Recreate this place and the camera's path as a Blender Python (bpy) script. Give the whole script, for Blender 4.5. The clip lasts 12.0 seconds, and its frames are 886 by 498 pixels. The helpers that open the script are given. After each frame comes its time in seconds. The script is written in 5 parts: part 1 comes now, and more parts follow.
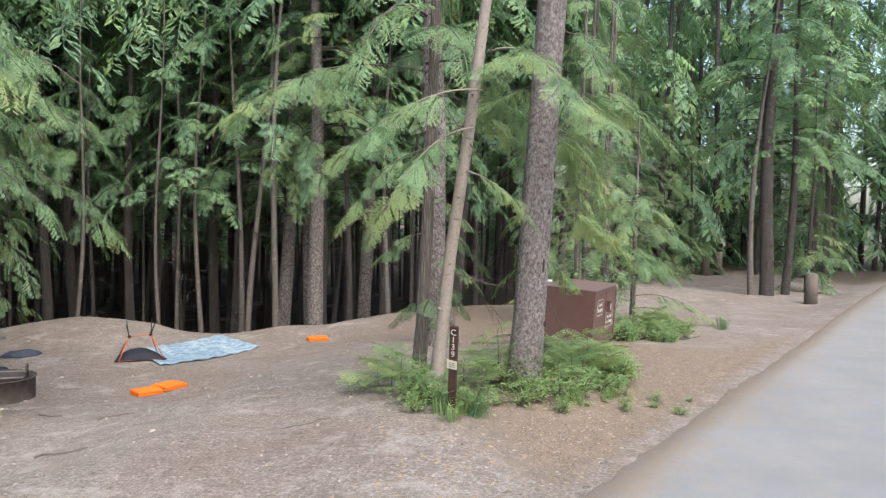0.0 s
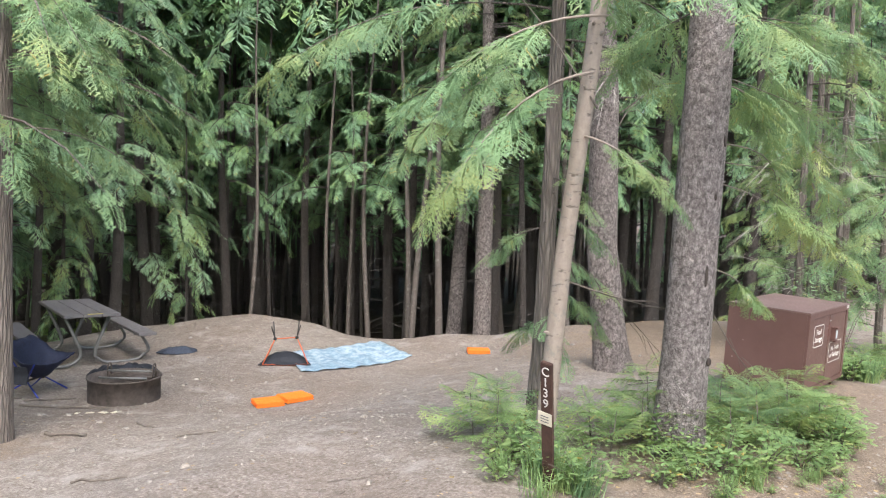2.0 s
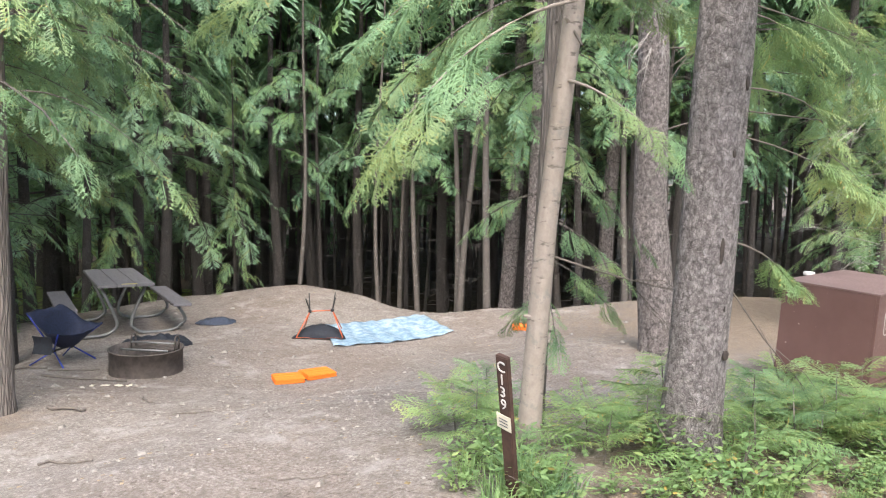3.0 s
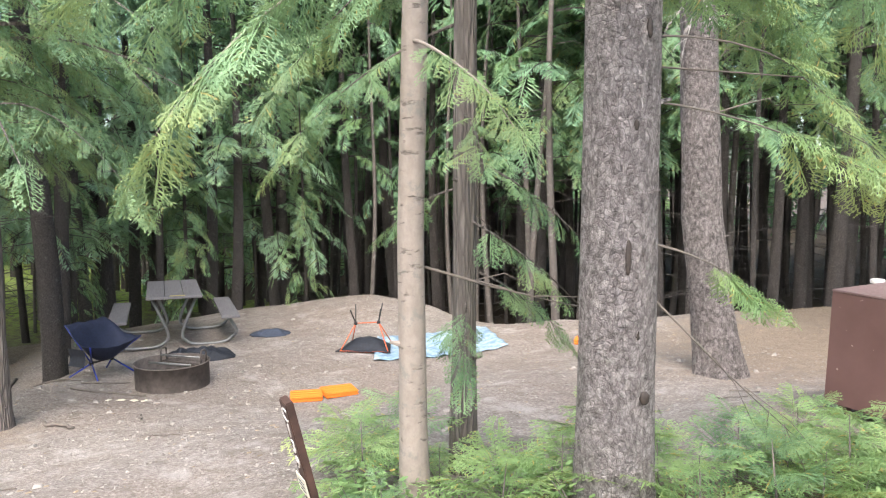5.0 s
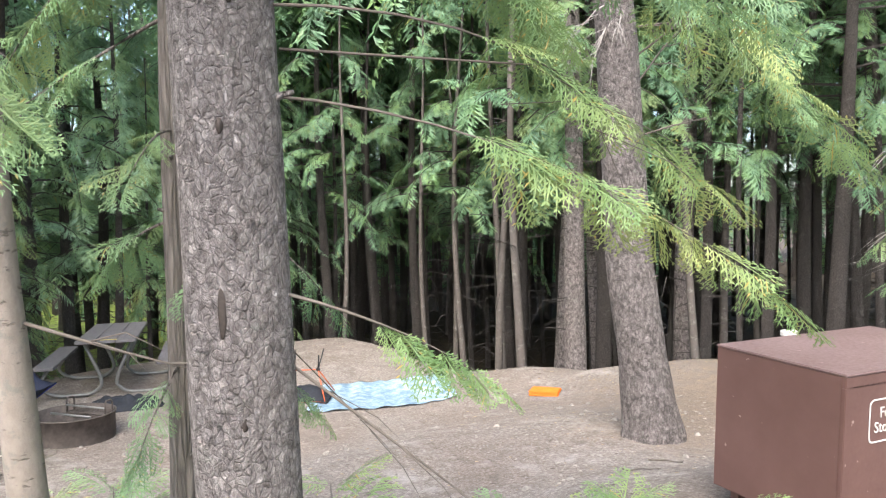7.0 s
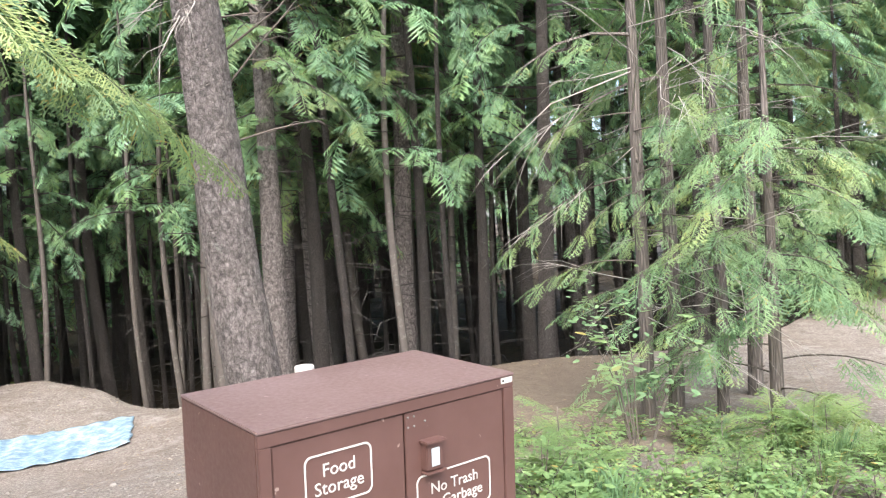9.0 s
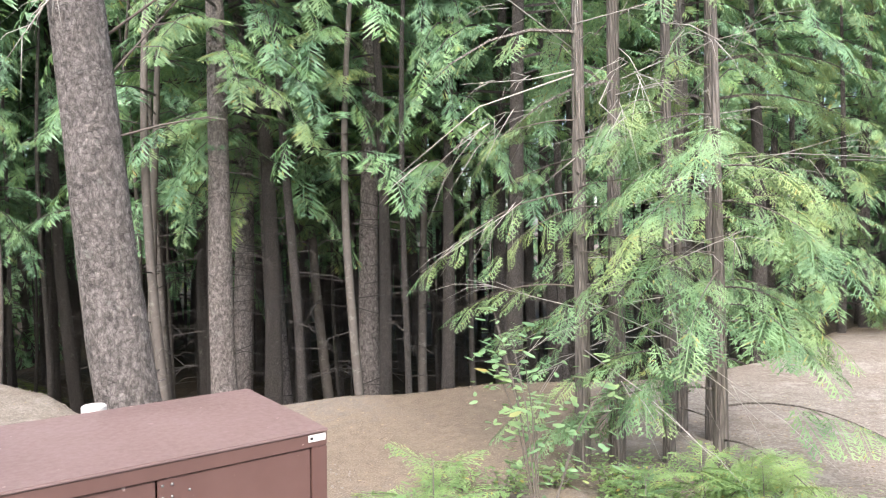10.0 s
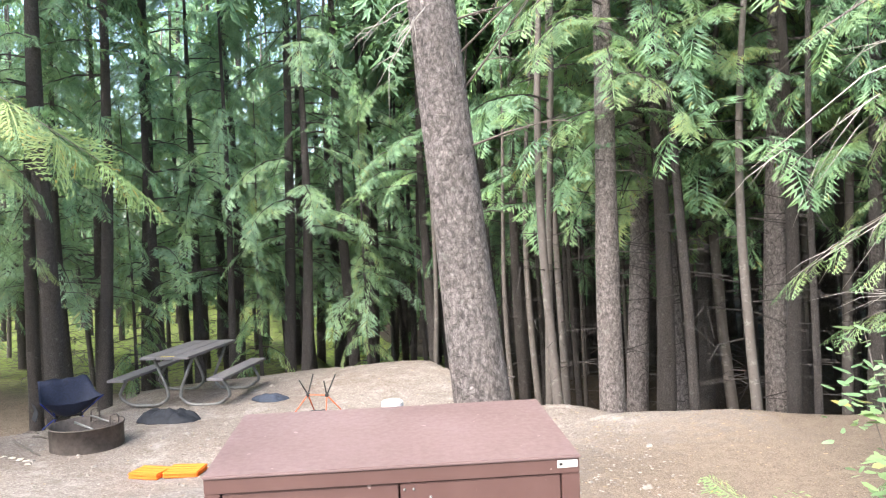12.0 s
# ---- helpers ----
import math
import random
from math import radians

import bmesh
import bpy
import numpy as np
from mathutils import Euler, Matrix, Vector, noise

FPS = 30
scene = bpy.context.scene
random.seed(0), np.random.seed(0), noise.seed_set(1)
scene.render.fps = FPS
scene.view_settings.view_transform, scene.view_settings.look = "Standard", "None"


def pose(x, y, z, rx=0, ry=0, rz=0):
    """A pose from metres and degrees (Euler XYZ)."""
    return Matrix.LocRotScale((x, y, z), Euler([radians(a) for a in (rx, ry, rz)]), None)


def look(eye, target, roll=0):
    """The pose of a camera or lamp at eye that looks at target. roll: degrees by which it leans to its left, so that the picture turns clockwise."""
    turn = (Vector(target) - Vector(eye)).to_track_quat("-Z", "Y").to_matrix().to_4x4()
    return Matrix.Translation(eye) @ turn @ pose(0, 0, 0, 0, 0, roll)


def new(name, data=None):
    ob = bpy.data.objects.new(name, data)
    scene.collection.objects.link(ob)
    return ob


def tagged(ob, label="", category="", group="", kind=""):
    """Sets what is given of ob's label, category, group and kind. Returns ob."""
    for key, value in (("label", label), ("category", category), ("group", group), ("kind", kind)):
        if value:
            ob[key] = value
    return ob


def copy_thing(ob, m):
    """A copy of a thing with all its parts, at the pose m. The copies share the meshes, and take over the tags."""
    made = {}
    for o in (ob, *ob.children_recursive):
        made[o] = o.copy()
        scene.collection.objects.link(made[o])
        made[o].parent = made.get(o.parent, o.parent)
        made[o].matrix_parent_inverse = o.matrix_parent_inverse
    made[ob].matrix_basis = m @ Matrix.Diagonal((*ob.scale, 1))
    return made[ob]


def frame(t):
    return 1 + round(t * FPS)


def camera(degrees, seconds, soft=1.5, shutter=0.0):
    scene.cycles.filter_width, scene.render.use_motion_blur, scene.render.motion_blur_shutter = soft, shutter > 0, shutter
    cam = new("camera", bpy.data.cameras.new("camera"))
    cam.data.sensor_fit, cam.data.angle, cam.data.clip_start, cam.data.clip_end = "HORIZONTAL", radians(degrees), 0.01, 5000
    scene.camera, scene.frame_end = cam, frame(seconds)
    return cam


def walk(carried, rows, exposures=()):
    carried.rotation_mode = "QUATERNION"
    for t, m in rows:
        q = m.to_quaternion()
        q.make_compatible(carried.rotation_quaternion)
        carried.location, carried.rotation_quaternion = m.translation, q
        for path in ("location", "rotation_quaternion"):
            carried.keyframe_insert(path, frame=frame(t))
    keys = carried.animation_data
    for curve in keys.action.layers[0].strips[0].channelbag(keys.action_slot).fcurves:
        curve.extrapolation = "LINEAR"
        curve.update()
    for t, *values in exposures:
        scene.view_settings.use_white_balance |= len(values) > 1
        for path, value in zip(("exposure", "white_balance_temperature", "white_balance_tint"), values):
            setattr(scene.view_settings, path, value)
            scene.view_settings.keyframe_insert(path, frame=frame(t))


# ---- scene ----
cam = camera(61.1, 12.0, 1.15)
PATH = [
    (0, (0.000, 0.000, 1.600), (-0.430, 1.951, 1.501), 1.56),
    (0.5, (0.074, 0.553, 1.555), (-0.528, 2.456, 1.440), 1.61),
    (1, (0.161, 1.029, 1.519), (-0.610, 2.866, 1.350), 0.41),
    (1.5, (0.224, 1.508, 1.520), (-0.694, 3.279, 1.384), 0.29),
    (2, (0.279, 1.989, 1.501), (-0.706, 3.726, 1.395), 1.73),
    (2.5, (0.400, 2.453, 1.489), (-0.685, 4.126, 1.332), 2.04),
    (4.5, (0.796, 4.080, 1.433), (-0.570, 5.530, 1.259), -0.68),
    (5, (0.953, 4.333, 1.426), (-0.503, 5.693, 1.248), -0.48),
    (5.5, (0.972, 4.598, 1.414), (-0.578, 5.849, 1.231), -0.49),
    (6, (1.024, 4.997, 1.420), (-0.531, 6.250, 1.308), 0.08),
    (6.5, (1.191, 5.433, 1.421), (-0.345, 6.712, 1.352), -0.08),
    (7, (1.268, 5.892, 1.377), (-0.282, 7.154, 1.302), -0.89),
    (7.5, (1.408, 6.361, 1.363), (-0.143, 7.621, 1.285), -1.59),
    (7.7, (1.491, 6.500, 1.383), (-0.014, 7.814, 1.309), -1.69),
    (9.3, (2.046, 8.001, 1.353), (0.836, 9.591, 1.276), -3.14),
    (9.5, (2.083, 8.213, 1.387), (0.865, 9.796, 1.289), -2.21),
    (10, (2.206, 8.674, 1.376), (0.917, 10.203, 1.334), -1.41),
    (10.5, (2.318, 9.000, 1.390), (0.780, 10.279, 1.379), -1.57),
    (11, (2.292, 9.233, 1.361), (0.554, 10.218, 1.273), 0.46),
    (11.5, (2.347, 9.308, 1.399), (0.464, 9.978, 1.316), -1.08),
    (12, (2.382, 9.323, 1.410), (0.469, 9.907, 1.387), -2.17),
]
walk(cam, [(t, look(eye, target, roll)) for t, eye, target, roll in PATH], [(0.0, 1.22), (2.5, 1.62), (4.5, 1.85), (9.5, 1.95), (12.0, 2.35)])

# ---- world, sun, exposure ----
world = bpy.data.worlds.new("sky")
scene.world = world
world.use_nodes = True
wn = world.node_tree
sky = wn.nodes.new("ShaderNodeTexSky")
sky.sky_type = "NISHITA"
sky.sun_disc = False
sky.sun_elevation, sky.sun_rotation = radians(50), radians(143)
sky.dust_density = 3.0
wn.links.new(sky.outputs[0], wn.nodes["Background"].inputs[0])
wn.nodes["Background"].inputs[1].default_value = 0.15
sun_data = bpy.data.lights.new("sun", "SUN")
sun_data.energy, sun_data.angle, sun_data.color = 1.9, radians(55), (1.0, 0.94, 0.87)
sun = new("sun", sun_data)
sun.matrix_world = look((14, -19, 28.1), (0, 0, 0))

rng = np.random.default_rng(7)


# ---- materials ----
class Mat:
    """A node material with a few shorthands."""

    def __init__(self, name, rough=0.8, metal=0.0):
        self.m = bpy.data.materials.new(name)
        self.m.use_nodes = True
        self.t = self.m.node_tree
        self.b = self.t.nodes["Principled BSDF"]
        self.b.inputs["Roughness"].default_value = rough
        self.b.inputs["Metallic"].default_value = metal

    def n(self, kind, **inputs):
        node = self.t.nodes.new("ShaderNode" + kind)
        for key, value in inputs.items():
            s = node.inputs[int(key[1:])] if key[0] == "i" and key[1:].isdigit() else node.inputs[key.replace("_", " ")]
            if hasattr(value, "is_output"):
                self.t.links.new(value, s)
            else:
                s.default_value = value
        return node

    def coord(self, scale=(1, 1, 1), space="Object"):
        tc = self.n("TexCoord")
        return self.n("Mapping", Vector=tc.outputs[space], Scale=scale).outputs[0]

    def noise(self, vec, scale, detail=4.0, rough=0.6):
        return self.n("TexNoise", Vector=vec, Scale=scale, Detail=detail, Roughness=rough).outputs[0]

    def ramp(self, fac, stops):
        r = self.n("ValToRGB", Fac=fac)
        e = r.color_ramp.elements
        while len(e) < len(stops):
            e.new(0.5)
        for k, (p, c) in zip(e, stops):
            k.position = p
            k.color = (*c, 1) if len(c) == 3 else c
        return r.outputs[0]

    def mix(self, fac, a, b, mode="MIX"):
        x = self.t.nodes.new("ShaderNodeMix")
        x.data_type, x.blend_type = "RGBA", mode
        for s, v in ((x.inputs[0], fac), (x.inputs[6], a), (x.inputs[7], b)):
            if hasattr(v, "is_output"):
                self.t.links.new(v, s)
            elif isinstance(v, (int, float)):
                s.default_value = v
            else:
                s.default_value = (*v, 1)
        return x.outputs[2]

    def math(self, op, a, b=0.0):
        x = self.t.nodes.new("ShaderNodeMath")
        x.operation = op
        for s, v in zip(x.inputs, (a, b)):
            if hasattr(v, "is_output"):
                self.t.links.new(v, s)
            else:
                s.default_value = v
        return x.outputs[0]

    def color(self, c):
        if hasattr(c, "is_output"):
            self.t.links.new(c, self.b.inputs["Base Color"])
        else:
            self.b.inputs["Base Color"].default_value = (*c, 1)

    def bump(self, height, strength=0.5, dist=0.01):
        b = self.n("Bump", Height=height, Strength=strength, Distance=dist)
        self.t.links.new(b.outputs[0], self.b.inputs["Normal"])


def plain(name, color, rough=0.6, metal=0.0, vary=0.15, scale=30.0, bump=0.15):
    a = Mat(name, rough, metal)
    v = a.coord()
    f = a.noise(v, scale, 5)
    f2 = a.noise(v, scale * 0.12, 3)
    dark = tuple(c * (1 - 2 * vary) for c in color)
    light = tuple(min(1, c * (1 + vary)) for c in color)
    c1 = a.ramp(f, [(0.3, dark), (0.7, light)])
    a.color(a.mix(a.math("MULTIPLY", f2, 0.5), c1, color))
    a.bump(f, bump, 0.004)
    return a.m


def bark(name, dark, light, scale=1.0, flaky=True, lichen=0.0):
    """Flaky: plates of differing tone with dark gaps. Otherwise long stringy ridges."""
    a = Mat(name, 0.92)
    v = a.coord((scale, scale, scale * (0.7 if flaky else 0.1)))
    push = a.n("VectorMath", i0=a.n("TexNoise", Vector=v, Scale=22.0, Detail=4.0).outputs[1], i1=(0.025, 0.025, 0.025))
    push.operation = "MULTIPLY"
    w = a.n("VectorMath", i0=v, i1=push.outputs[0]).outputs[0]
    cell = a.n("TexVoronoi", Vector=w, Scale=90.0 if flaky else 30.0)
    edge = a.n("TexVoronoi", Vector=w, Scale=90.0 if flaky else 30.0)
    edge.feature = "DISTANCE_TO_EDGE"
    tone = a.n("SeparateColor", i0=cell.outputs[1]).outputs[0]
    fine = a.noise(v, 70, 6, 0.7)
    big = a.noise(a.coord((scale, scale, scale * 0.5)), 3.5, 4)
    crack = a.ramp(edge.outputs[0], [(0.0, (0, 0, 0)), (0.12 if flaky else 0.3, (1, 1, 1))])
    plate = a.ramp(a.noise(w, 64, 8, 0.8), [(0.41, (0, 0, 0)), (0.5, (0.4, 0.4, 0.4)), (0.61, (1, 1, 1))]) if flaky else fine
    c = a.mix(a.math("ADD", a.math("MULTIPLY", tone, 0.25), a.math("MULTIPLY", plate, 0.7)), dark, light)
    c = a.mix(a.math("ADD", a.math("MULTIPLY", crack, 0.4 if flaky else 0.65), 0.6 if flaky else 0.35), tuple(x * 0.6 for x in dark), c)
    c = a.mix(a.math("MULTIPLY", big, 0.18), c, tuple((x + y) * 0.5 for x, y in zip(dark, light)))
    if lichen:
        spots = a.ramp(a.noise(a.coord(), 9, 6, 0.75), [(0.6, (0, 0, 0)), (0.66, (1, 1, 1))])
        c = a.mix(a.math("MULTIPLY", spots, lichen), c, (0.4, 0.41, 0.36))
    a.color(c)
    a.bump(a.math("ADD", a.math("MULTIPLY", crack, 0.7), a.math("ADD", a.math("MULTIPLY", plate, 0.6), a.math("MULTIPLY", tone, 0.3))), 1.0, 0.02)
    return a.m


def smooth_bark(name, dark, light):
    """Smooth pale bark with thin level scars and blotches of lichen."""
    a = Mat(name, 0.8)
    fine = a.noise(a.coord((1, 1, 0.7)), 30, 6, 0.7)
    c = a.mix(fine, dark, light)
    scar = a.ramp(a.noise(a.coord((7, 7, 22)), 1.6, 4, 0.65), [(0.6, (0, 0, 0)), (0.66, (1, 1, 1))])
    c = a.mix(a.math("MULTIPLY", scar, 0.75), c, (0.09, 0.075, 0.065))
    blot = a.ramp(a.noise(a.coord(), 11, 6, 0.75), [(0.56, (0, 0, 0)), (0.63, (1, 1, 1))])
    c = a.mix(a.math("MULTIPLY", blot, 0.75), c, (0.19, 0.18, 0.16))
    a.color(c)
    a.bump(a.math("SUBTRACT", fine, scar), 0.6, 0.008)
    return a.m


def leaf(name, dark, light, yellow, trans=0.35, rough=0.5):
    a = Mat(name, rough)
    isl = a.n("NewGeometry").outputs["Random Per Island"]
    rnd = a.n("ObjectInfo").outputs["Random"]
    v = a.coord()
    clump = a.ramp(a.noise(v, 4.5, 3, 0.6), [(0.4, (0, 0, 0)), (0.6, (1, 1, 1))])
    c = a.mix(clump, dark, light)
    c = a.mix(a.math("MULTIPLY", isl, 0.4), c, light)
    patch = a.ramp(a.noise(v, 1.3, 3), [(0.48, (0, 0, 0)), (0.66, (0.85, 0.85, 0.85))])
    c = a.mix(patch, c, yellow)
    c = a.mix(a.ramp(isl, [(0.965, (0, 0, 0)), (0.975, (0.8, 0.8, 0.8))]), c, (yellow[0] * 1.2, yellow[1] * 0.7, yellow[2] * 0.5))
    c = a.mix(a.math("MULTIPLY", rnd, 0.35), c, dark)
    a.color(c)
    tr = a.n("BsdfTranslucent", Color=a.mix(0.5, c, yellow))
    m = a.n("MixShader", i0=trans, i1=a.b.outputs[0], i2=tr.outputs[0])
    a.t.links.new(m.outputs[0], a.t.nodes["Material Output"].inputs[0])
    return a.m


def ground_material():
    a = Mat("earth", 0.95)
    v = a.coord()
    att = a.n("Attribute")
    att.attribute_name = "duff"
    sep = a.n("SeparateColor", i0=att.outputs["Color"])
    fine = a.noise(v, 38, 7, 0.8)
    mid = a.noise(v, 7, 5, 0.65)
    big = a.noise(v, 0.7, 4, 0.55)
    sand = a.ramp(fine, [(0.34, (0.122, 0.104, 0.09)), (0.5, (0.215, 0.188, 0.167)), (0.64, (0.39, 0.352, 0.325))])
    sand = a.mix(a.ramp(big, [(0.4, (0, 0, 0)), (0.62, (0.8, 0.8, 0.8))]), sand, a.ramp(fine, [(0.38, (0.11, 0.085, 0.066)), (0.62, (0.275, 0.226, 0.195))]))
    sand = a.mix(a.ramp(mid, [(0.36, (0.55, 0.55, 0.55)), (0.5, (0, 0, 0))]), sand, (0.13, 0.104, 0.086))
    speck = a.ramp(a.noise(v, 17, 3, 0.5), [(0.66, (0, 0, 0)), (0.7, (0.75, 0.75, 0.75))])
    sand = a.mix(speck, sand, (0.085, 0.062, 0.048))
    pale = a.ramp(a.noise(v, 2.6, 5, 0.7), [(0.54, (0, 0, 0)), (0.7, (0.55, 0.55, 0.55))])
    sand = a.mix(pale, sand, (0.4, 0.37, 0.345))
    needles = a.noise(a.coord((1, 1, 1)), 70, 6, 0.85)
    duff = a.ramp(needles, [(0.38, (0.065, 0.047, 0.036)), (0.5, (0.165, 0.125, 0.094)), (0.63, (0.35, 0.285, 0.22))])
    duff = a.mix(a.ramp(mid, [(0.45, (0, 0, 0)), (0.7, (0.7, 0.7, 0.7))]), duff, (0.24, 0.195, 0.15))
    # near-black floor tone: humus with the forest's shade mixed into the colour
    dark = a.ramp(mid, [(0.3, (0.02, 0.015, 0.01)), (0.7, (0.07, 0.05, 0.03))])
    moss = a.ramp(fine, [(0.3, (0.1, 0.16, 0.02)), (0.7, (0.32, 0.42, 0.07))])
    edge = a.math("ADD", sep.outputs[0], a.math("MULTIPLY", a.math("SUBTRACT", mid, 0.5), 0.9))
    c = a.mix(a.ramp(edge, [(0.35, (0, 0, 0)), (0.65, (1, 1, 1))]), sand, duff)
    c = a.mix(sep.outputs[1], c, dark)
    c = a.mix(a.math("MULTIPLY", sep.outputs[2], a.ramp(mid, [(0.35, (0, 0, 0)), (0.6, (1, 1, 1))])), c, moss)
    a.color(c)
    a.bump(a.math("ADD", fine, a.math("MULTIPLY", mid, 2.0)), 0.7, 0.02)
    return a.m


def asphalt_material():
    a = Mat("asphalt", 0.9)
    v = a.coord()
    fine = a.noise(v, 160, 4, 0.8)
    big = a.noise(v, 0.9, 5)
    dust = a.ramp(a.noise(v, 3.0, 6, 0.7), [(0.45, (0, 0, 0)), (0.75, (1, 1, 1))])
    c = a.ramp(fine, [(0.3, (0.13, 0.135, 0.142)), (0.7, (0.33, 0.337, 0.35))])
    c = a.mix(a.ramp(big, [(0.38, (0.65, 0.65, 0.65)), (0.6, (0, 0, 0))]), c, (0.19, 0.194, 0.2))
    c = a.mix(a.math("MULTIPLY", dust, 0.3), c, (0.33, 0.28, 0.22))
    att = a.n("Attribute")
    att.attribute_name = "grit"
    grit = a.math("ADD", att.outputs["Fac"], a.math("MULTIPLY", a.math("SUBTRACT", a.noise(v, 6, 7, 0.75), 0.5), 1.4))
    c = a.mix(a.ramp(grit, [(0.35, (0, 0, 0)), (0.8, (0.9, 0.9, 0.9))]), c, a.ramp(fine, [(0.35, (0.15, 0.115, 0.085)), (0.65, (0.36, 0.3, 0.24))]))
    a.color(c)
    a.bump(fine, 0.6, 0.006)
    return a.m


EARTH = ground_material()
ASPHALT = asphalt_material()
BARK_GREY = bark("grey_bark", (0.09, 0.076, 0.073), (0.6, 0.54, 0.53), 0.6, True, 0.3)
BARK_LEAN = bark("furrowed_bark", (0.065, 0.055, 0.051), (0.48, 0.42, 0.4), 0.42, True, 0.35)
BARK_THIN = smooth_bark("sapling_bark", (0.06, 0.051, 0.046), (0.145, 0.126, 0.114))
BARK_FAR = bark("forest_bark", (0.04, 0.034, 0.031), (0.17, 0.148, 0.138), 1.0, True, 0.25)
LEAF_CEDAR = leaf("cedar_leaf", (0.06, 0.135, 0.07), (0.26, 0.42, 0.215), (0.36, 0.44, 0.17), 0.36)
LEAF_DEEP = leaf("forest_leaf", (0.04, 0.095, 0.055), (0.26, 0.45, 0.265), (0.29, 0.46, 0.16), 0.28)
LEAF_PALE = leaf("pale_cedar_leaf", (0.11, 0.21, 0.135), (0.38, 0.55, 0.37), (0.38, 0.55, 0.24), 0.42)
LEAF_BUSH = leaf("bush_leaf", (0.12, 0.225, 0.09), (0.29, 0.43, 0.18), (0.44, 0.47, 0.18), 0.4)
TWIG = plain("dead_twig", (0.135, 0.115, 0.1), 0.9)
DEADWOOD = plain("bleached_twig", (0.4, 0.37, 0.34), 0.9)
BARK_PALE = smooth_bark("pale_bark", (0.17, 0.14, 0.118), (0.35, 0.3, 0.262))
BARK_RED = bark("stringy_bark", (0.1, 0.084, 0.074), (0.3, 0.262, 0.238), 1.3, False, 0.05)


# ---- terrain ----
SPOTS = np.array((
    (-1.06, 5.6, 0.0), (-0.68, 6.8, 0.03), (-1.45, 6.4, 0.0), (-1.8, 7.1, -0.12), (-0.35, 9.9, -0.11), (0.2, 9.2, -0.12),
    (-2.4, 11.05, -0.42), (-5.75, 8.8, -0.87), (-7.3, 7.8, -0.87), (-6.2, 11, -0.91), (-5.05, 12.6, -0.79), (-9.8, 9, -0.87),
    (-6.6, 5.8, -0.72), (-5.6, 13.84, -0.65), (-6.2, 15.1, -0.92), (-5.2, 16, -0.8), (-0.6, 13.6, -0.36), (-7.3, 13.7, -0.86),
    (-9.5, 12.5, -0.62), (-12, 15, -1.7), (-9, 17, -1.6), (-15, 9, -1.6), (-10.3, 6.0, -1.3), (-2.73, 5.18, -0.2),
    (-3.5, 3.5, -0.25), (-5, 5, -0.58), (-6, 1, -0.4), (1.5, 14, -0.25), (0, 20, -0.35), (-3, 8.8, -0.5), (-25, 15, -2.0), (-3, 30, -0.6), (-3.8, 14.2, -0.42), (-2.7, 15.4, -0.4), (-4.6, 13.5, -0.5)))


def edge_x(y):
    """The road's near edge, as x at y."""
    return -1.8 + 0.37 * y + 0.0012 * max(y, 0) ** 2


def height(x, y):
    road = -0.02 * min(max(y, -5.0), 12.0)
    d2 = (SPOTS[:, 0] - x) ** 2 + (SPOTS[:, 1] - y) ** 2
    w = 1.0 / (d2 + 0.25) ** 1.7
    z = float((w * SPOTS[:, 2]).sum() / w.sum())
    off = edge_x(y) - x
    k = min(max(off / 1.3, 0.0), 1.0)
    k = k * k * (3 - 2 * k)
    z = road * (1 - k) + z * k
    far = max(0.0, math.hypot(x, y - 8) - 45) / 60
    return z * (1 - min(far, 1)) - min(far, 1) * 1.0 - 0.65 * beyond(x, y) + 0.03 * noise.noise((x * 0.9, y * 0.9, 0)) * k


BRINK_X = (-11.0, -10.0, -8.2, -7.0, -6.0, -5.0, -4.3, -3.3, -2.4, -1.0)
BRINK_Y = (11.5, 12.7, 12.9, 13.1, 13.5, 13.75, 14.3, 15.6, 16.5, 18.5)


def beyond(x, y):
    """1 past the brink where the levelled site ends and the forest floor falls away, 0 on the site."""
    if x > -0.8 or y < 11 or y > 60 or x < -60:
        return 0.0
    k = min(max((y - float(np.interp(x, BRINK_X, BRINK_Y)) - 0.12 * noise.noise((x * 1.1, 5.0, 0))) / 0.9, 0.0), 1.0)
    return k * k * (3 - 2 * k) * min(1.0, (-0.8 - x) / 0.8) * min(1.0, (60 - y) / 20) * min(1.0, (x + 60) / 20)


def inside(x, y, poly):
    hit, j = False, len(poly) - 1
    for i in range(len(poly)):
        (xi, yi), (xj, yj) = poly[i], poly[j]
        if (yi > y) != (yj > y) and x < (xj - xi) * (y - yi) / (yj - yi) + xi:
            hit = not hit
        j = i
    return hit


SITE = ((-1.9, 5.0), (-2.4, 7.5), (-1.6, 9.0), (-1.2, 11.4), (-2.0, 12.6), (-4.4, 13.4), (-7.5, 13.9), (-9.6, 13.0), (-11.2, 11.3), (-11.4, 9.0),
        (-9.0, 6.9), (-7.2, 6.0), (-5.8, 4.5), (-6.0, 2.0), (-6.5, -2.0), (-1.5, -1.0), (-0.8, 3.5))
DRIVE = ((0.6, 11.8), (3.2, 15.0), (8.0, 26.0), (6.0, 32.0), (2.5, 27.0), (0.2, 21.0), (-1.6, 17.5), (0.3, 15.0))


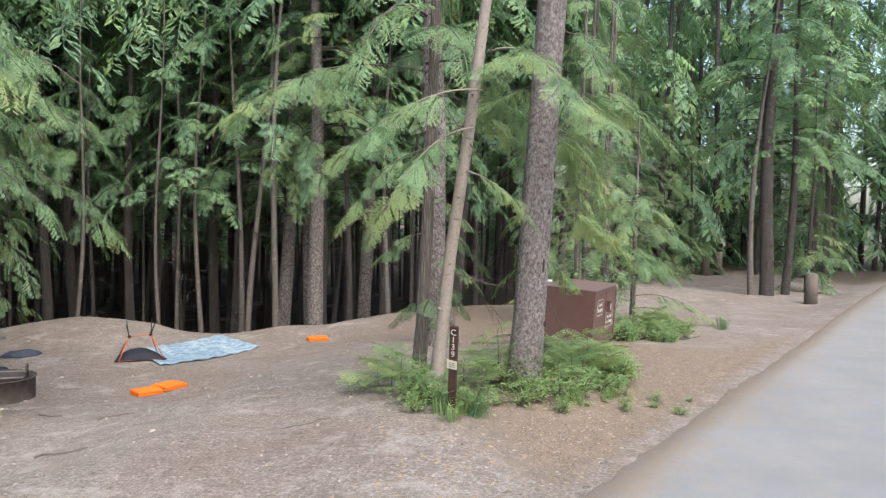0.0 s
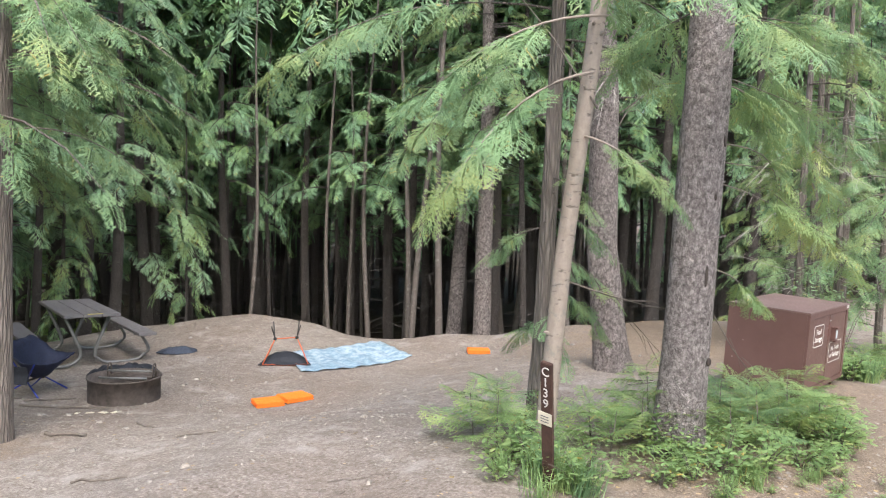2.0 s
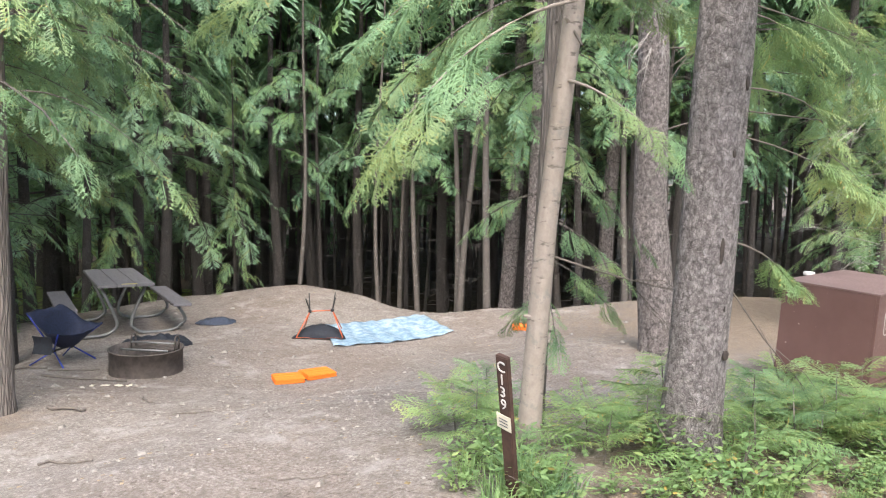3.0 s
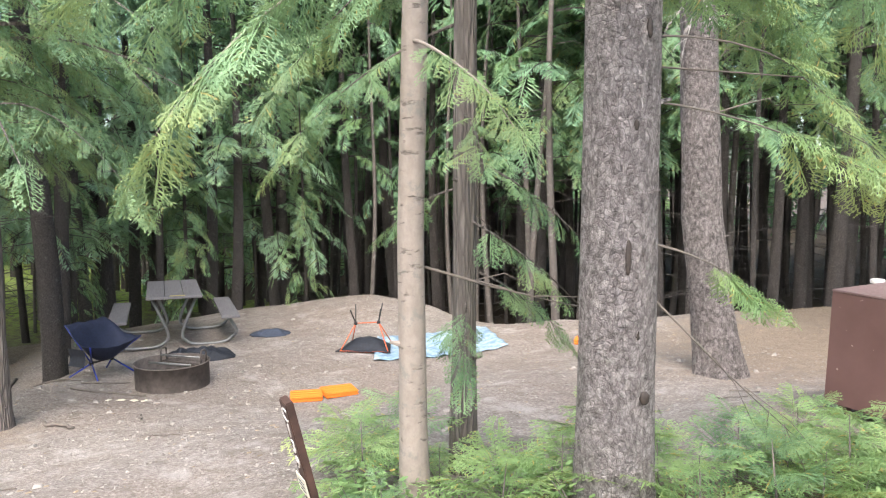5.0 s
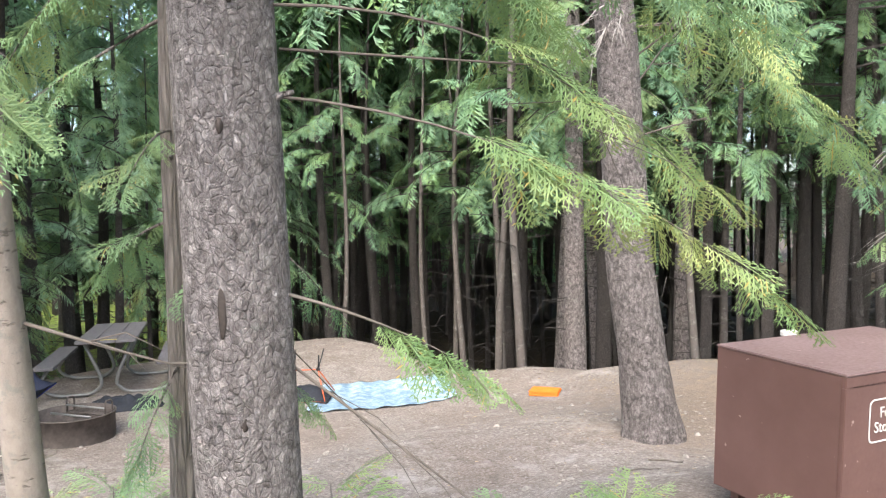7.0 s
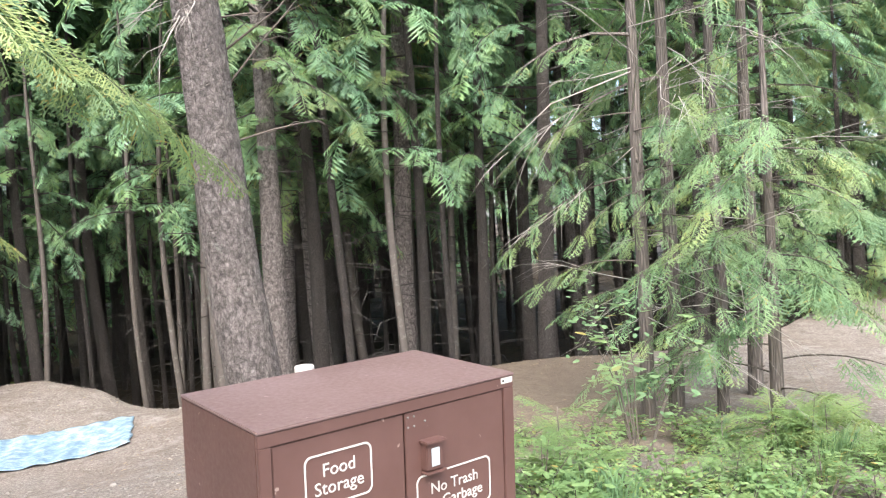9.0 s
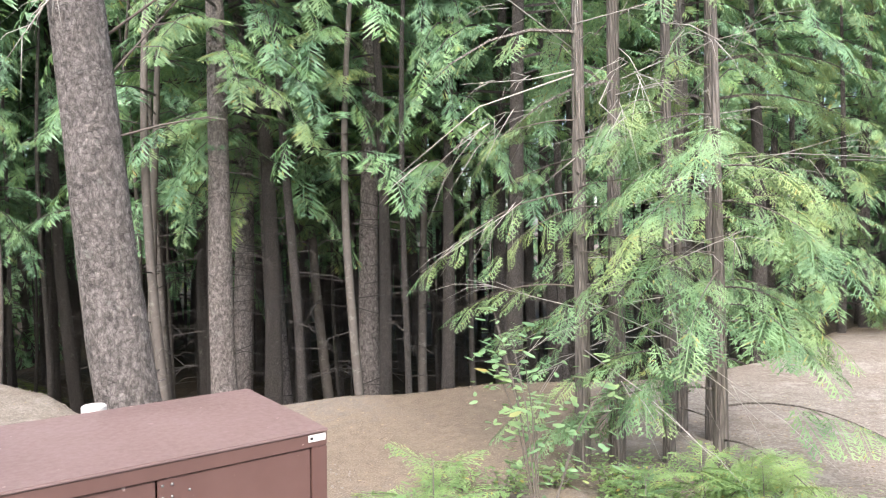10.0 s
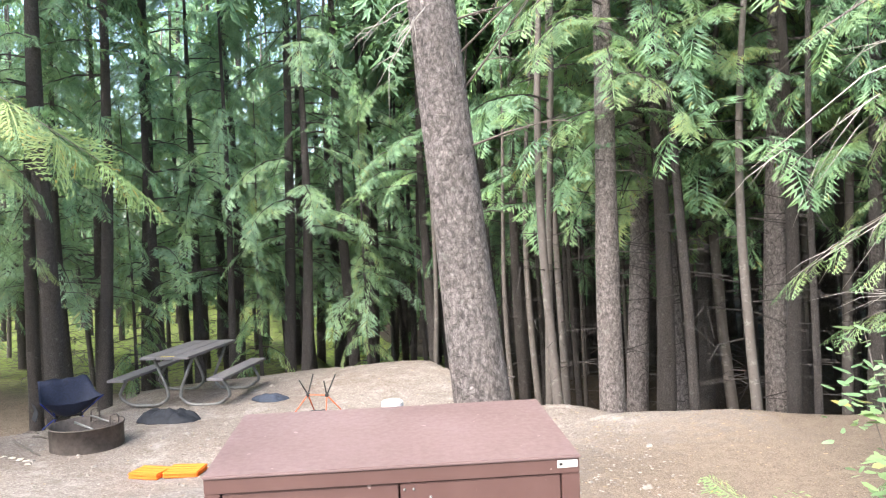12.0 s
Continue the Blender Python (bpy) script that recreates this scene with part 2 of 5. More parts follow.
def blend(x, y, poly):
    """1 inside the outline, falling to 0 over two metres outside."""
    if inside(x, y, poly):
        return 1.0
    best = 9.0
    for (ax, ay), (bx, by) in zip(poly, poly[1:] + poly[:1]):
        ex, ey = bx - ax, by - ay
        s = min(max(((x - ax) * ex + (y - ay) * ey) / (ex * ex + ey * ey), 0), 1)
        best = min(best, math.hypot(x - ax - s * ex, y - ay - s * ey))
    k = max(0.0, 1 - best / 2.2)
    return k * k * (3 - 2 * k)


def axis(lo, hi, near_lo, near_hi, step):
    mid = np.arange(near_lo, near_hi, step)
    low = near_lo - np.geomspace(step, near_lo - lo, 26)
    high = near_hi + np.geomspace(step, hi - near_hi, 26)
    return np.concatenate([low[::-1], mid, high])


def build_ground():
    xs, ys = axis(-900, 900, -16, 7, 0.2), axis(-900, 900, -4, 24, 0.2)
    verts, tint = [], []
    for y in ys:
        for x in xs:
            verts.append((x, y, height(x, y)))
            open_ = max(blend(x, y, SITE), blend(x, y, DRIVE))
            verge = max(0.0, 1 - abs(edge_x(y) - 0.5 - x) / 1.0)
            near_road = x > edge_x(y) - 0.2
            dist = math.hypot(x + 4, y - 10)
            # under, forest and beyond() paint tree shade into the floor, second channel below
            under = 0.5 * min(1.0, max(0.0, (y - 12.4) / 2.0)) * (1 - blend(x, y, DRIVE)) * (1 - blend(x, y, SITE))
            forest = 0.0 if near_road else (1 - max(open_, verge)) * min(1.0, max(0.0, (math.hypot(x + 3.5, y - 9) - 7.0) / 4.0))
            duff = (1 - open_) if not near_road else 0.3
            if open_ > 0:
                duff = max(duff, 0.85 * max(0.0, 1 - math.hypot(x + 2.2, y - 13.2) / 4.5), 0.75 * max(0.0, 1 - math.hypot(x + 6.3, y - 5.4) / 1.5))
            moss = min(1.0, max(0.0, (-x - 13) / 5)) * (1.0 if y < 16 else 0.0)
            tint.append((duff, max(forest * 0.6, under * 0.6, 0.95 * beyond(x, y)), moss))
    n = len(xs)
    faces = [(j * n + i, j * n + i + 1, (j + 1) * n + i + 1, (j + 1) * n + i) for j in range(len(ys) - 1) for i in range(n - 1)]
    me = bpy.data.meshes.new("ground")
    me.from_pydata(verts, [], faces)
    # channels: needle duff, painted forest shade, moss
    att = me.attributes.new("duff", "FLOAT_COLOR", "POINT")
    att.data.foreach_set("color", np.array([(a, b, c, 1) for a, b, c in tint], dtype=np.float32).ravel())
    me.polygons.foreach_set("use_smooth", [True] * len(faces))
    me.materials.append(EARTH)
    return tagged(new("ground", me), "sandy brown earth with needle litter and painted shade under the trees", "ground", kind="structure")


def part(name, bm, material, parent=None, label="", smooth=False):
    me = bpy.data.meshes.new(name)
    bm.to_mesh(me)
    bm.free()
    me.materials.append(material)
    if smooth:
        me.polygons.foreach_set("use_smooth", [True] * len(me.polygons))
    ob = new(name, me)
    ob.parent = parent
    return tagged(ob, label)


def raw(name, verts, faces, material, parent=None, label="", smooth=False):
    me = bpy.data.meshes.new(name)
    me.from_pydata(verts if isinstance(verts, list) else verts.tolist(), [], faces if isinstance(faces, list) else faces.tolist())
    me.materials.append(material)
    if smooth:
        me.polygons.foreach_set("use_smooth", [True] * len(me.polygons))
    ob = new(name, me)
    ob.parent = parent
    return tagged(ob, label)


def thing(name, m, label, category, group=""):
    ob = new(name)
    ob.empty_display_size = 0.1
    ob.matrix_world = m
    return tagged(ob, label, category, group)


def build_road():
    verts, faces = [], []
    ys = np.concatenate([np.arange(-30, -4, 1.0), np.arange(-4, 26, 0.12), np.arange(26, 60, 1.0)])
    cols = (0.0, 0.03, 0.35, 0.8, 1.5, 2.6, 4.6, 4.9)
    for k, y in enumerate(ys):
        for i, c in enumerate(cols):
            wob = 0.09 * noise.noise((y * 1.3, 3.0, 0)) + 0.06 * noise.noise((y * 5, 7, 0)) if i < 2 else 0
            x = edge_x(y) + c + wob
            up = 0.004 if i == 0 else 0.014 if i == 1 else 0.026
            verts.append((x, y, height(x, y) + (up if 0 < i < len(cols) - 1 else -0.03)))
        if k:
            a, b = (k - 1) * len(cols), k * len(cols)
            faces += [(a + i, a + i + 1, b + i + 1, b + i) for i in range(len(cols) - 1)]
    ob = raw("road", verts, faces, ASPHALT, None, "", True)
    att = ob.data.attributes.new("grit", "FLOAT", "POINT")
    att.data.foreach_set("value", np.tile(np.array((1.0, 0.95, 0.5, 0.2, 0.0, 0.0, 0.3, 1.0), dtype=np.float32), len(ys)))
    return tagged(ob, "worn grey asphalt campground road with crumbling edge", "road", kind="structure")


build_ground()
build_road()


# ---- tube and foliage kits ----
def tube(points, radii, sides=10, wobble=0.0, seed=0, flare=0.0):
    """Verts and faces of a tapered tube along points."""
    verts, faces = [], []
    pts = [Vector(p) for p in points]
    for k, (p, r) in enumerate(zip(pts, radii)):
        d = (pts[min(k + 1, len(pts) - 1)] - pts[max(k - 1, 0)]).normalized()
        s = d.orthogonal().normalized() if abs(d.z) < 0.9 else Vector((1, 0, 0)) - d * d.x
        s.normalize()
        u = d.cross(s)
        for i in range(sides):
            a = 2 * math.pi * i / sides
            rr = r
            if wobble:
                q = Vector((math.cos(a) * 2.2, math.sin(a) * 2.2, p.z * 1.3 + seed))
                rr *= 1 + wobble * noise.noise(q) + 0.5 * wobble * noise.noise(q * 3.1)
            if flare:
                h = max(0.0, 1 - (p.z - pts[0].z) / (r * 3.0))
                rr *= 1 + flare * h * h * (0.6 + 0.6 * math.cos(a * 3 + seed) ** 2)
            verts.append(tuple(p + (s * math.cos(a) + u * math.sin(a)) * rr))
        if k:
            a0, b0 = (k - 1) * sides, k * sides
            faces += [(a0 + i, a0 + (i + 1) % sides, b0 + (i + 1) % sides, b0 + i) for i in range(sides)]
    faces.append(tuple(range(sides - 1, -1, -1)))
    faces.append(tuple(range(len(verts) - sides, len(verts))))
    return verts, faces


class Soup:
    """Collects verts and faces of many pieces."""

    def __init__(self):
        self.v, self.f = [], []

    def add(self, verts, faces):
        o = len(self.v)
        self.v += verts
        self.f += [tuple(i + o for i in f) for f in faces]


def frond(pairs, lobes, seed=0, width=0.42, wide=0.04):
    """A flat drooping spray, one long along x: tapering side sprigs on a thin stem, each with lobes."""
    r = np.random.default_rng(seed)
    vs, fs = [], []

    def blade(p, d, length, w, sag):
        d = d / np.linalg.norm(d)
        n = np.array([-d[1], d[0], 0.0])
        n /= max(np.linalg.norm(n), 1e-6)
        a = p
        m = p + d * length * 0.45 + np.array([0, 0, -sag * 0.3 * length])
        b = p + d * length + np.array([0, 0, -sag * length])
        o = len(vs)
        vs.extend([a, m + n * w, b, m - n * w])
        fs.append((o, o + 1, o + 2, o + 3))

    def stem(s):
        return np.array([s, 0.03 * math.sin(s * 5 + seed), -0.16 * s * s])

    blade(stem(0), np.array([1.0, 0, 0]), 1.0, 0.012, 0.16)
    for k in range(pairs):
        s = 0.06 + 0.9 * k / pairs
        ln = width * (math.sin(math.pi * min(1, (s * 0.86 + 0.16))) ** 0.8) * (0.85 + 0.3 * r.random()) + 0.03
        for side in (-1, 1):
            ang = radians(48 + 12 * r.random())
            d = np.array([math.cos(ang), side * math.sin(ang), 0.0])
            p = stem(s + 0.4 / pairs * (side > 0))
            sag = 0.15 + 0.4 * r.random()
            if lobes == 0:
                ln *= r.uniform(0.75, 1.2)
                blade(p, d, ln, wide, sag)
                a2 = (ang + radians(r.choice((-34, 28)))) * side
                blade(p + d * ln * 0.35 + np.array([0, 0, -sag * ln * 0.12]), np.array([math.cos(a2), math.sin(a2), 0.0]), ln * r.uniform(0.4, 0.6), wide * 0.8, 0.5)
                continue
            blade(p, d, ln, 0.5 * wide, sag)
            for j in range(lobes):
                q = (j + 0.6) / (lobes + 0.3)
                pj = p + d * ln * q + np.array([0, 0, -sag * ln * q * q])
                for s2 in (-1, 1):
                    a2 = ang * side + s2 * radians(38)
                    blade(pj, np.array([math.cos(a2), math.sin(a2), 0.0]), (0.13 + 0.2 * (1 - q)) * ln * (0.7 + 0.6 * r.random()), wide * 0.55, 0.4)
    return np.array(vs), np.array(fs)


# wide sprays for upper crowns, mostly out of view, added to block skylight
FROND_TOP = [frond(4, 0, s, 0.42, 0.055) for s in range(3)]
FROND_LOW = [frond(5, 0, s, 0.42, 0.06) for s in range(4)]
FROND_FAR = [frond(9, 0, s, 0.4, 0.024) for s in range(6)]
FROND_MID = [frond(9, 2, s + 5, 0.38, 0.026) for s in range(4)]
FROND_NEAR = [frond(12, 3, s + 11, 0.4, 0.022) for s in range(5)]


def place_frond(out, kit, origin, along, normal, size, r):
    x = Vector(along).normalized()
    z = Vector(normal) - x * Vector(normal).dot(x)
    z.normalize()
    y = z.cross(x)
    v, f = kit[int(r.integers(len(kit)))]
    m = np.array([[x[i], y[i], z[i]] for i in range(3)]) * size
    o = sum(len(a) for a in out[0])
    out[0].append(v @ m.T + np.array(origin))
    out[1].append(f + o)


def bough(out, wood, base, heading, length, r, kit, fronds, size, rise=0.15, droop=0.55, thick=0.018, start=0.2, hang=0.5):
    """One limb that reaches out and droops, with sprays on both sides."""
    h = Vector((math.cos(heading), math.sin(heading), 0))
    side = Vector((-h.y, h.x, 0))
    b = Vector(base)
    bend, tilt = r.uniform(-0.15, 0.15), r.uniform(-0.35, 0.35)

    def at(s):
        return b + h * length * s * (1 - 0.08 * s) + side * length * bend * s * s + Vector((0, 0, length * (rise * s - droop * s * s)))

    n = 4
    wood.add(*tube([at(k / n) for k in range(n + 1)], [thick * (1 - 0.85 * k / n) for k in range(n + 1)], 3))
    for k in range(fronds):
        s = start + (1 - start) * (k + r.random() * 0.7) / fronds
        sg = 1 if k % 2 else -1
        t = (at(min(s + 0.05, 1.0)) - at(s - 0.05)).normalized()
        al = t * r.uniform(0.6, 1.0) + side * sg * r.uniform(0.3, 0.9) + Vector((0, 0, -hang * r.uniform(-0.1, 1.2)))
        nm = Vector((0, 0, 1)) + side * (tilt + r.uniform(-0.15, 0.15)) + h * r.uniform(0.2, 0.6)
        place_frond(out, kit, at(s), al, nm, size * r.uniform(0.7, 1.2) * (1.15 - 0.5 * s), r)
    place_frond(out, kit, at(0.97), (at(1) - at(0.9)) + Vector((0, 0, -0.05)), (0, 0, 1), size, r)


def crown_parts(parent, seed, z0, z1, reach0, reach1, count, kit, fronds, size, leafmat, woodmat, spread=None, hang=0.5, lean=(0, 0)):
    r = np.random.default_rng(seed)
    out, wood = ([], []), Soup()
    for k in range(count):
        q = (k + r.random()) / count
        z = z0 + (z1 - z0) * q ** 1.15
        reach = (reach0 * (1 - q) + reach1 * q) * r.uniform(0.7, 1.2)
        a = r.uniform(0, 2 * math.pi) if spread is None else radians(r.uniform(*spread))
        bough(out, wood, (lean[0] * z, lean[1] * z, z), a, reach, r, kit, fronds, size, r.uniform(0.05, 0.3), r.uniform(0.35, 0.7), 0.008 + 0.008 * reach, 0.18, hang)
    tagged(raw("limb", wood.v, wood.f, woodmat, parent), kind="stuff")
    raw("crown", np.concatenate(out[0]), np.concatenate(out[1]), leafmat, parent, "drooping green cedar foliage")


def trunk_part(parent, points, radii, material, sides=14, wobble=0.12, seed=0, flare=0.35, label=""):
    v, f = tube(points, radii, sides, wobble, seed, flare)
    return raw("trunk", v, f, material, parent, label, True)


def straight(h, r0, lean=(0, 0), bend=0.06, seed=0, n=14):
    """Centre line and radii of a trunk whose foot goes 0.3 m underground."""
    pts, rad = [], []
    for k in range(n + 1):
        q = k / n
        z = -0.3 + (h + 0.3) * q ** 1.4
        pts.append((lean[0] * z + bend * math.sin(z * 0.7 + seed), lean[1] * z + bend * math.cos(z * 0.6 + seed * 2), z))
        rad.append(max(0.015, r0 * (1 - 0.85 * max(z, 0) / h)))
    return pts, rad


# ---- forest ----
PROTO = []


def make_tree(kind, seed):
    """A forest cedar: 'edge' keeps its low boughs, 'pole' is bare to the high crown, 'sapling' is thin, 'far' stands in the distance."""
    r = np.random.default_rng(seed)
    label = {"edge": "tall cedar with drooping green boughs at the forest edge", "pole": "bare-stemmed forest conifer with a high green crown",
             "sapling": "thin pale sapling stem with sparse twigs in the forest", "far": "dense green conifer deeper in the forest", "bushy": "bushy young cedar with foliage down to the ground",
             "open": "cedar with pale green layered boughs in open woodland", "stem": "slender dark bare stem crowded in the deep forest", "front": "straight conifer with bare lower trunk and drooping fans of foliage"}[kind]
    ob = thing({"edge": "cedar_tree", "pole": "conifer_tree", "sapling": "sapling_tree", "far": "conifer_tree", "bushy": "cedar_tree", "open": "cedar_tree", "stem": "conifer_tree", "front": "conifer_tree"}[kind], pose(0, 0, 0), label, "tree", "forest trees")
    if kind == "edge":
        h, r0 = 10.0, 0.12
        trunk_part(ob, *straight(h, r0, (r.uniform(-.02, .02), 0), 0.05, seed), BARK_FAR, 10, 0.1, seed)
        crown_parts(ob, seed, 3.8, 7.4, 1.7, 1.8, 17, FROND_FAR, 11, 0.46, LEAF_DEEP, BARK_FAR, None, 0.3)
        crown_parts(ob, seed + 9, 7.4, 9.9, 1.9, 0.8, 9, FROND_TOP, 8, 0.7, LEAF_DEEP, BARK_FAR, None, 0.3)
    elif kind == "pole":
        h, r0 = 14.0, 0.15
        trunk_part(ob, *straight(h, r0, (0, r.uniform(-.02, .02)), 0.05, seed), BARK_FAR, 10, 0.1, seed)
        crown_parts(ob, seed, 4.4, 7.8, 1.7, 2.0, 12, FROND_FAR, 9, 0.46, LEAF_DEEP, BARK_FAR, None, 0.3)
        # high canopy above the view, there to keep the forest interior dark
        crown_parts(ob, seed + 9, 8.6, 13.6, 3.0, 1.0, 20, FROND_TOP, 10, 1.1, LEAF_DEEP, BARK_FAR, None, 0.3)
    elif kind == "front":
        h, r0 = 13.0, 0.155
        trunk_part(ob, *straight(h, r0, (0, r.uniform(-.02, .02)), 0.05, seed), BARK_LEAN, 14, 0.1, seed)
        crown_parts(ob, seed, 3.4, 6.8, 1.5, 1.9, 20, FROND_FAR, 11, 0.42, LEAF_CEDAR, BARK_FAR, None, 0.3)
        crown_parts(ob, seed + 9, 8.4, 12.8, 2.6, 0.9, 16, FROND_TOP, 10, 1.0, LEAF_DEEP, BARK_FAR, None, 0.3)
    elif kind == "stem":
        h, r0 = 12.0, 0.062
        trunk_part(ob, *straight(h, r0, (r.uniform(-.02, .02), r.uniform(-.02, .02)), 0.07, seed), BARK_FAR, 7, 0.12, seed, 0.25)
        # crown set above the view to shade the stems
        crown_parts(ob, seed, 8.2, 11.8, 2.2, 0.9, 15, FROND_TOP, 8, 1.0, LEAF_DEEP, BARK_FAR, None, 0.3)
    elif kind == "open":
        h, r0 = 8.5, 0.11
        trunk_part(ob, *straight(h, r0, (r.uniform(-.02, .02), 0), 0.05, seed), BARK_FAR, 10, 0.1, seed)
        crown_parts(ob, seed, 2.2, 7.8, 2.0, 0.8, 20, FROND_FAR, 10, 0.5, LEAF_PALE, BARK_FAR, None, 0.28)
    elif kind == "bushy":
        h, r0 = 6.5, 0.08
        trunk_part(ob, *straight(h, r0, (0, 0), 0.05, seed), BARK_FAR, 8, 0.1, seed)
        crown_parts(ob, seed, 0.25, 6.3, 1.6, 0.4, 30, FROND_FAR, 9, 0.45, LEAF_CEDAR, BARK_FAR, None, 0.35)
    elif kind == "far":
        h, r0 = 10.5, 0.15
        trunk_part(ob, *straight(h, r0, (0, 0), 0.05, seed, 7), BARK_FAR, 6, 0.1, seed)
        crown_parts(ob, seed, 0.6, 10.0, 2.4, 0.8, 20, FROND_LOW, 6, 0.85, LEAF_DEEP, BARK_FAR, None, 0.35)
    else:
        h, r0 = 8.0, 0.05
        trunk_part(ob, *straight(h, r0, (r.uniform(-.04, .04), r.uniform(-.03, .03)), 0.09, seed), BARK_THIN, 7, 0.12, seed, 0.2)
        crown_parts(ob, seed, 3.0, 7.8, 1.1, 0.5, 8, FROND_FAR, 5, 0.45, LEAF_DEEP, BARK_FAR, None, 0.3)
    tw = Soup()
    for k in range({"far": 4, "sapling": 12}.get(kind, 22)):
        z = r.uniform(0.6, 4.0)
        a = r.uniform(0, 6.28)
        ln = r.uniform(0.3, 1.1)
        p0 = Vector((0, 0, z))
        p1 = p0 + Vector((math.cos(a) * ln * 0.6, math.sin(a) * ln * 0.6, r.uniform(-0.1, 0.15) * ln))
        p2 = p1 + Vector((math.cos(a + .4) * ln * 0.4, math.sin(a + .4) * ln * 0.4, -0.25 * ln))
        tw.add(*tube([p0, p1, p2], [0.009, 0.006, 0.002], 3))
    tagged(raw("twig", tw.v, tw.f, BARK_FAR, ob), kind="stuff")
    return ob


EDGE = [make_tree("edge", 100 + k) for k in range(4)]
POLE = [make_tree("pole", 200 + k) for k in range(4)]
SAPL = [make_tree("sapling", 300 + k) for k in range(3)]
FAR = [make_tree("far", 400 + k) for k in range(3)]
BUSHY = [make_tree("bushy", 500 + k) for k in range(3)]
OPEN = [make_tree("open", 600 + k) for k in range(3)]
STEM = [make_tree("stem", 700 + k) for k in range(4)]
FRONT = [make_tree("front", 800 + k) for k in range(3)]
FRESH = set(OPEN + FRONT + STEM + EDGE + POLE + SAPL + FAR + BUSHY)
TAKEN = []


def plant(kind, x, y, size=1.0, tall=None, turn=None):
    kit = {"edge": EDGE, "pole": POLE, "sapling": SAPL, "far": FAR, "bushy": BUSHY, "open": OPEN, "stem": STEM, "front": FRONT}[kind]
    ob = kit[int(rng.integers(len(kit)))]
    m = pose(x, y, height(x, y), rng.normal(0, 1.0), rng.normal(0, 1.0), rng.uniform(0, 360) if turn is None else turn)
    s = Matrix.Diagonal((size, size, tall or (0.6 + 0.4 * size) * (1.75 if kind == "far" else 1.0), 1))
    TAKEN.append((x, y))
    if ob in FRESH:
        FRESH.discard(ob)
        ob.matrix_world = m @ s
        return ob
    c = copy_thing(ob, m)
    c.matrix_basis = m @ s
    return c


# trunks that stand out along the site's edge: kind, x, y, girth
for row in (("front", -5.59, 13.84, 1.0), ("front", -6.19, 15.08, 0.95), ("front", -5.25, 15.96, 1.0), ("sapling", -5.02, 16.88, 1.5),
            ("sapling", -7.3, 13.95, 1.3), ("pole", -9.35, 7.1, 1.0), ("pole", -10.6, 7.6, 0.75), ("pole", -12.06, 10.63, 0.75), ("pole", -11.91, 11.8, 0.75),
            ("pole", -12.57, 8.1, 0.9), ("sapling", -6.33, 13.4, 1.4), ("sapling", -6.75, 13.6, 1.3), ("front", -6.7, 14.84, 1.0), ("sapling", -6.31, 16.1, 1.7),
            ("sapling", -6.5, 17.4, 1.4), ("sapling", -10.3, 12.9, 1.0), ("sapling", -8.2, 14.0, 1.2), ("sapling", -9.1, 14.0, 1.0), ("sapling", -9.0, 14.6, 1.1),
            ("pole", -8.6, 6.2, 0.6), ("pole", -10.4, 6.6, 0.7), ("open", -11.9, 9.6, 0.7), ("edge", -11.2, 13.2, 0.9), ("edge", -10.2, 14.6, 0.9), ("edge", -8.0, 15.2, 0.9),
            ("edge", -7.4, 16.4, 1.0), ("edge", -4.2, 17.6, 1.0), ("open", -11.4, 6.6, 0.9), ("edge", -9.6, 4.6, 0.9), ("edge", -7.6, 3.4, 0.8),
            ("bushy", -1.7, 18.9, 0.9), ("bushy", -1.2, 20.3, 1.0), ("bushy", -0.7, 22.0, 0.9), ("bushy", 0.2, 23.8, 1.0), ("bushy", 0.9, 25.8, 1.0), ("bushy", 1.8, 28.2, 1.1),
            ("bushy", 3.2, 31.0, 1.0), ("edge", -0.6, 23.5, 1.0), ("edge", 0.4, 26.8, 1.1), ("far", 2.2, 33.0, 1.2), ("far", 4.5, 34.5, 1.2), ("far", 6.8, 35.0, 1.2), ("far", 9.0, 34.0, 1.2), ("far", 3.4, 38.0, 1.4), ("far", 7.5, 39.0, 1.4), ("far", 0.5, 36.0, 1.3), ("far", 2.5, 44.0, 1.7), ("far", 4.6, 46.0, 1.7), ("far", 6.6, 44.0, 1.7), ("far", 0.8, 42.0, 1.6), ("far", 3.5, 42.0, 1.6), ("far", 5.5, 41.0, 1.6),
            ("pole", 4.15, 21.7, 1.3), ("sapling", 3.85, 21.6, 1.8), ("edge", 4.9, 22.6, 1.0), ("edge", 6.2, 25.4, 1.0), ("edge", 7.4, 28.5, 1.1), ("bushy", 5.8, 24.0, 0.9), ("bushy", 7.6, 31.2, 1.1),
            ("edge", 11.5, 31.0, 1.1), ("edge", 12.5, 27.5, 1.0), ("edge", 13.5, 34.0, 1.2), ("bushy", -11.9, 10.1, 0.5), ("bushy", -11.3, 8.0, 0.4), ("bushy", -10.9, 11.9, 0.4),
            ("open", -11.7, 10.9, 1.0), ("open", -11.9, 8.3, 1.0), ("open", -11.3, 6.9, 0.9), ("open", -12.2, 12.2, 1.0), ("open", -12.7, 9.0, 1.0), ("open", -13.3, 7.2, 1.1), ("open", -13.5, 11.2, 1.1), ("open", -12.6, 12.4, 1.0), ("open", -14.6, 9.6, 1.2), ("open", -12.6, 5.2, 1.0), ("open", -15.2, 12.0, 1.2),
            ("far", 9.5, 40.0, 1.8), ("far", 11.5, 42.0, 1.8), ("far", 14.0, 38.5, 1.6), ("far", 8.5, 46.5, 1.9), ("far", 16.0, 42.0, 1.8)):
    plant(*row)

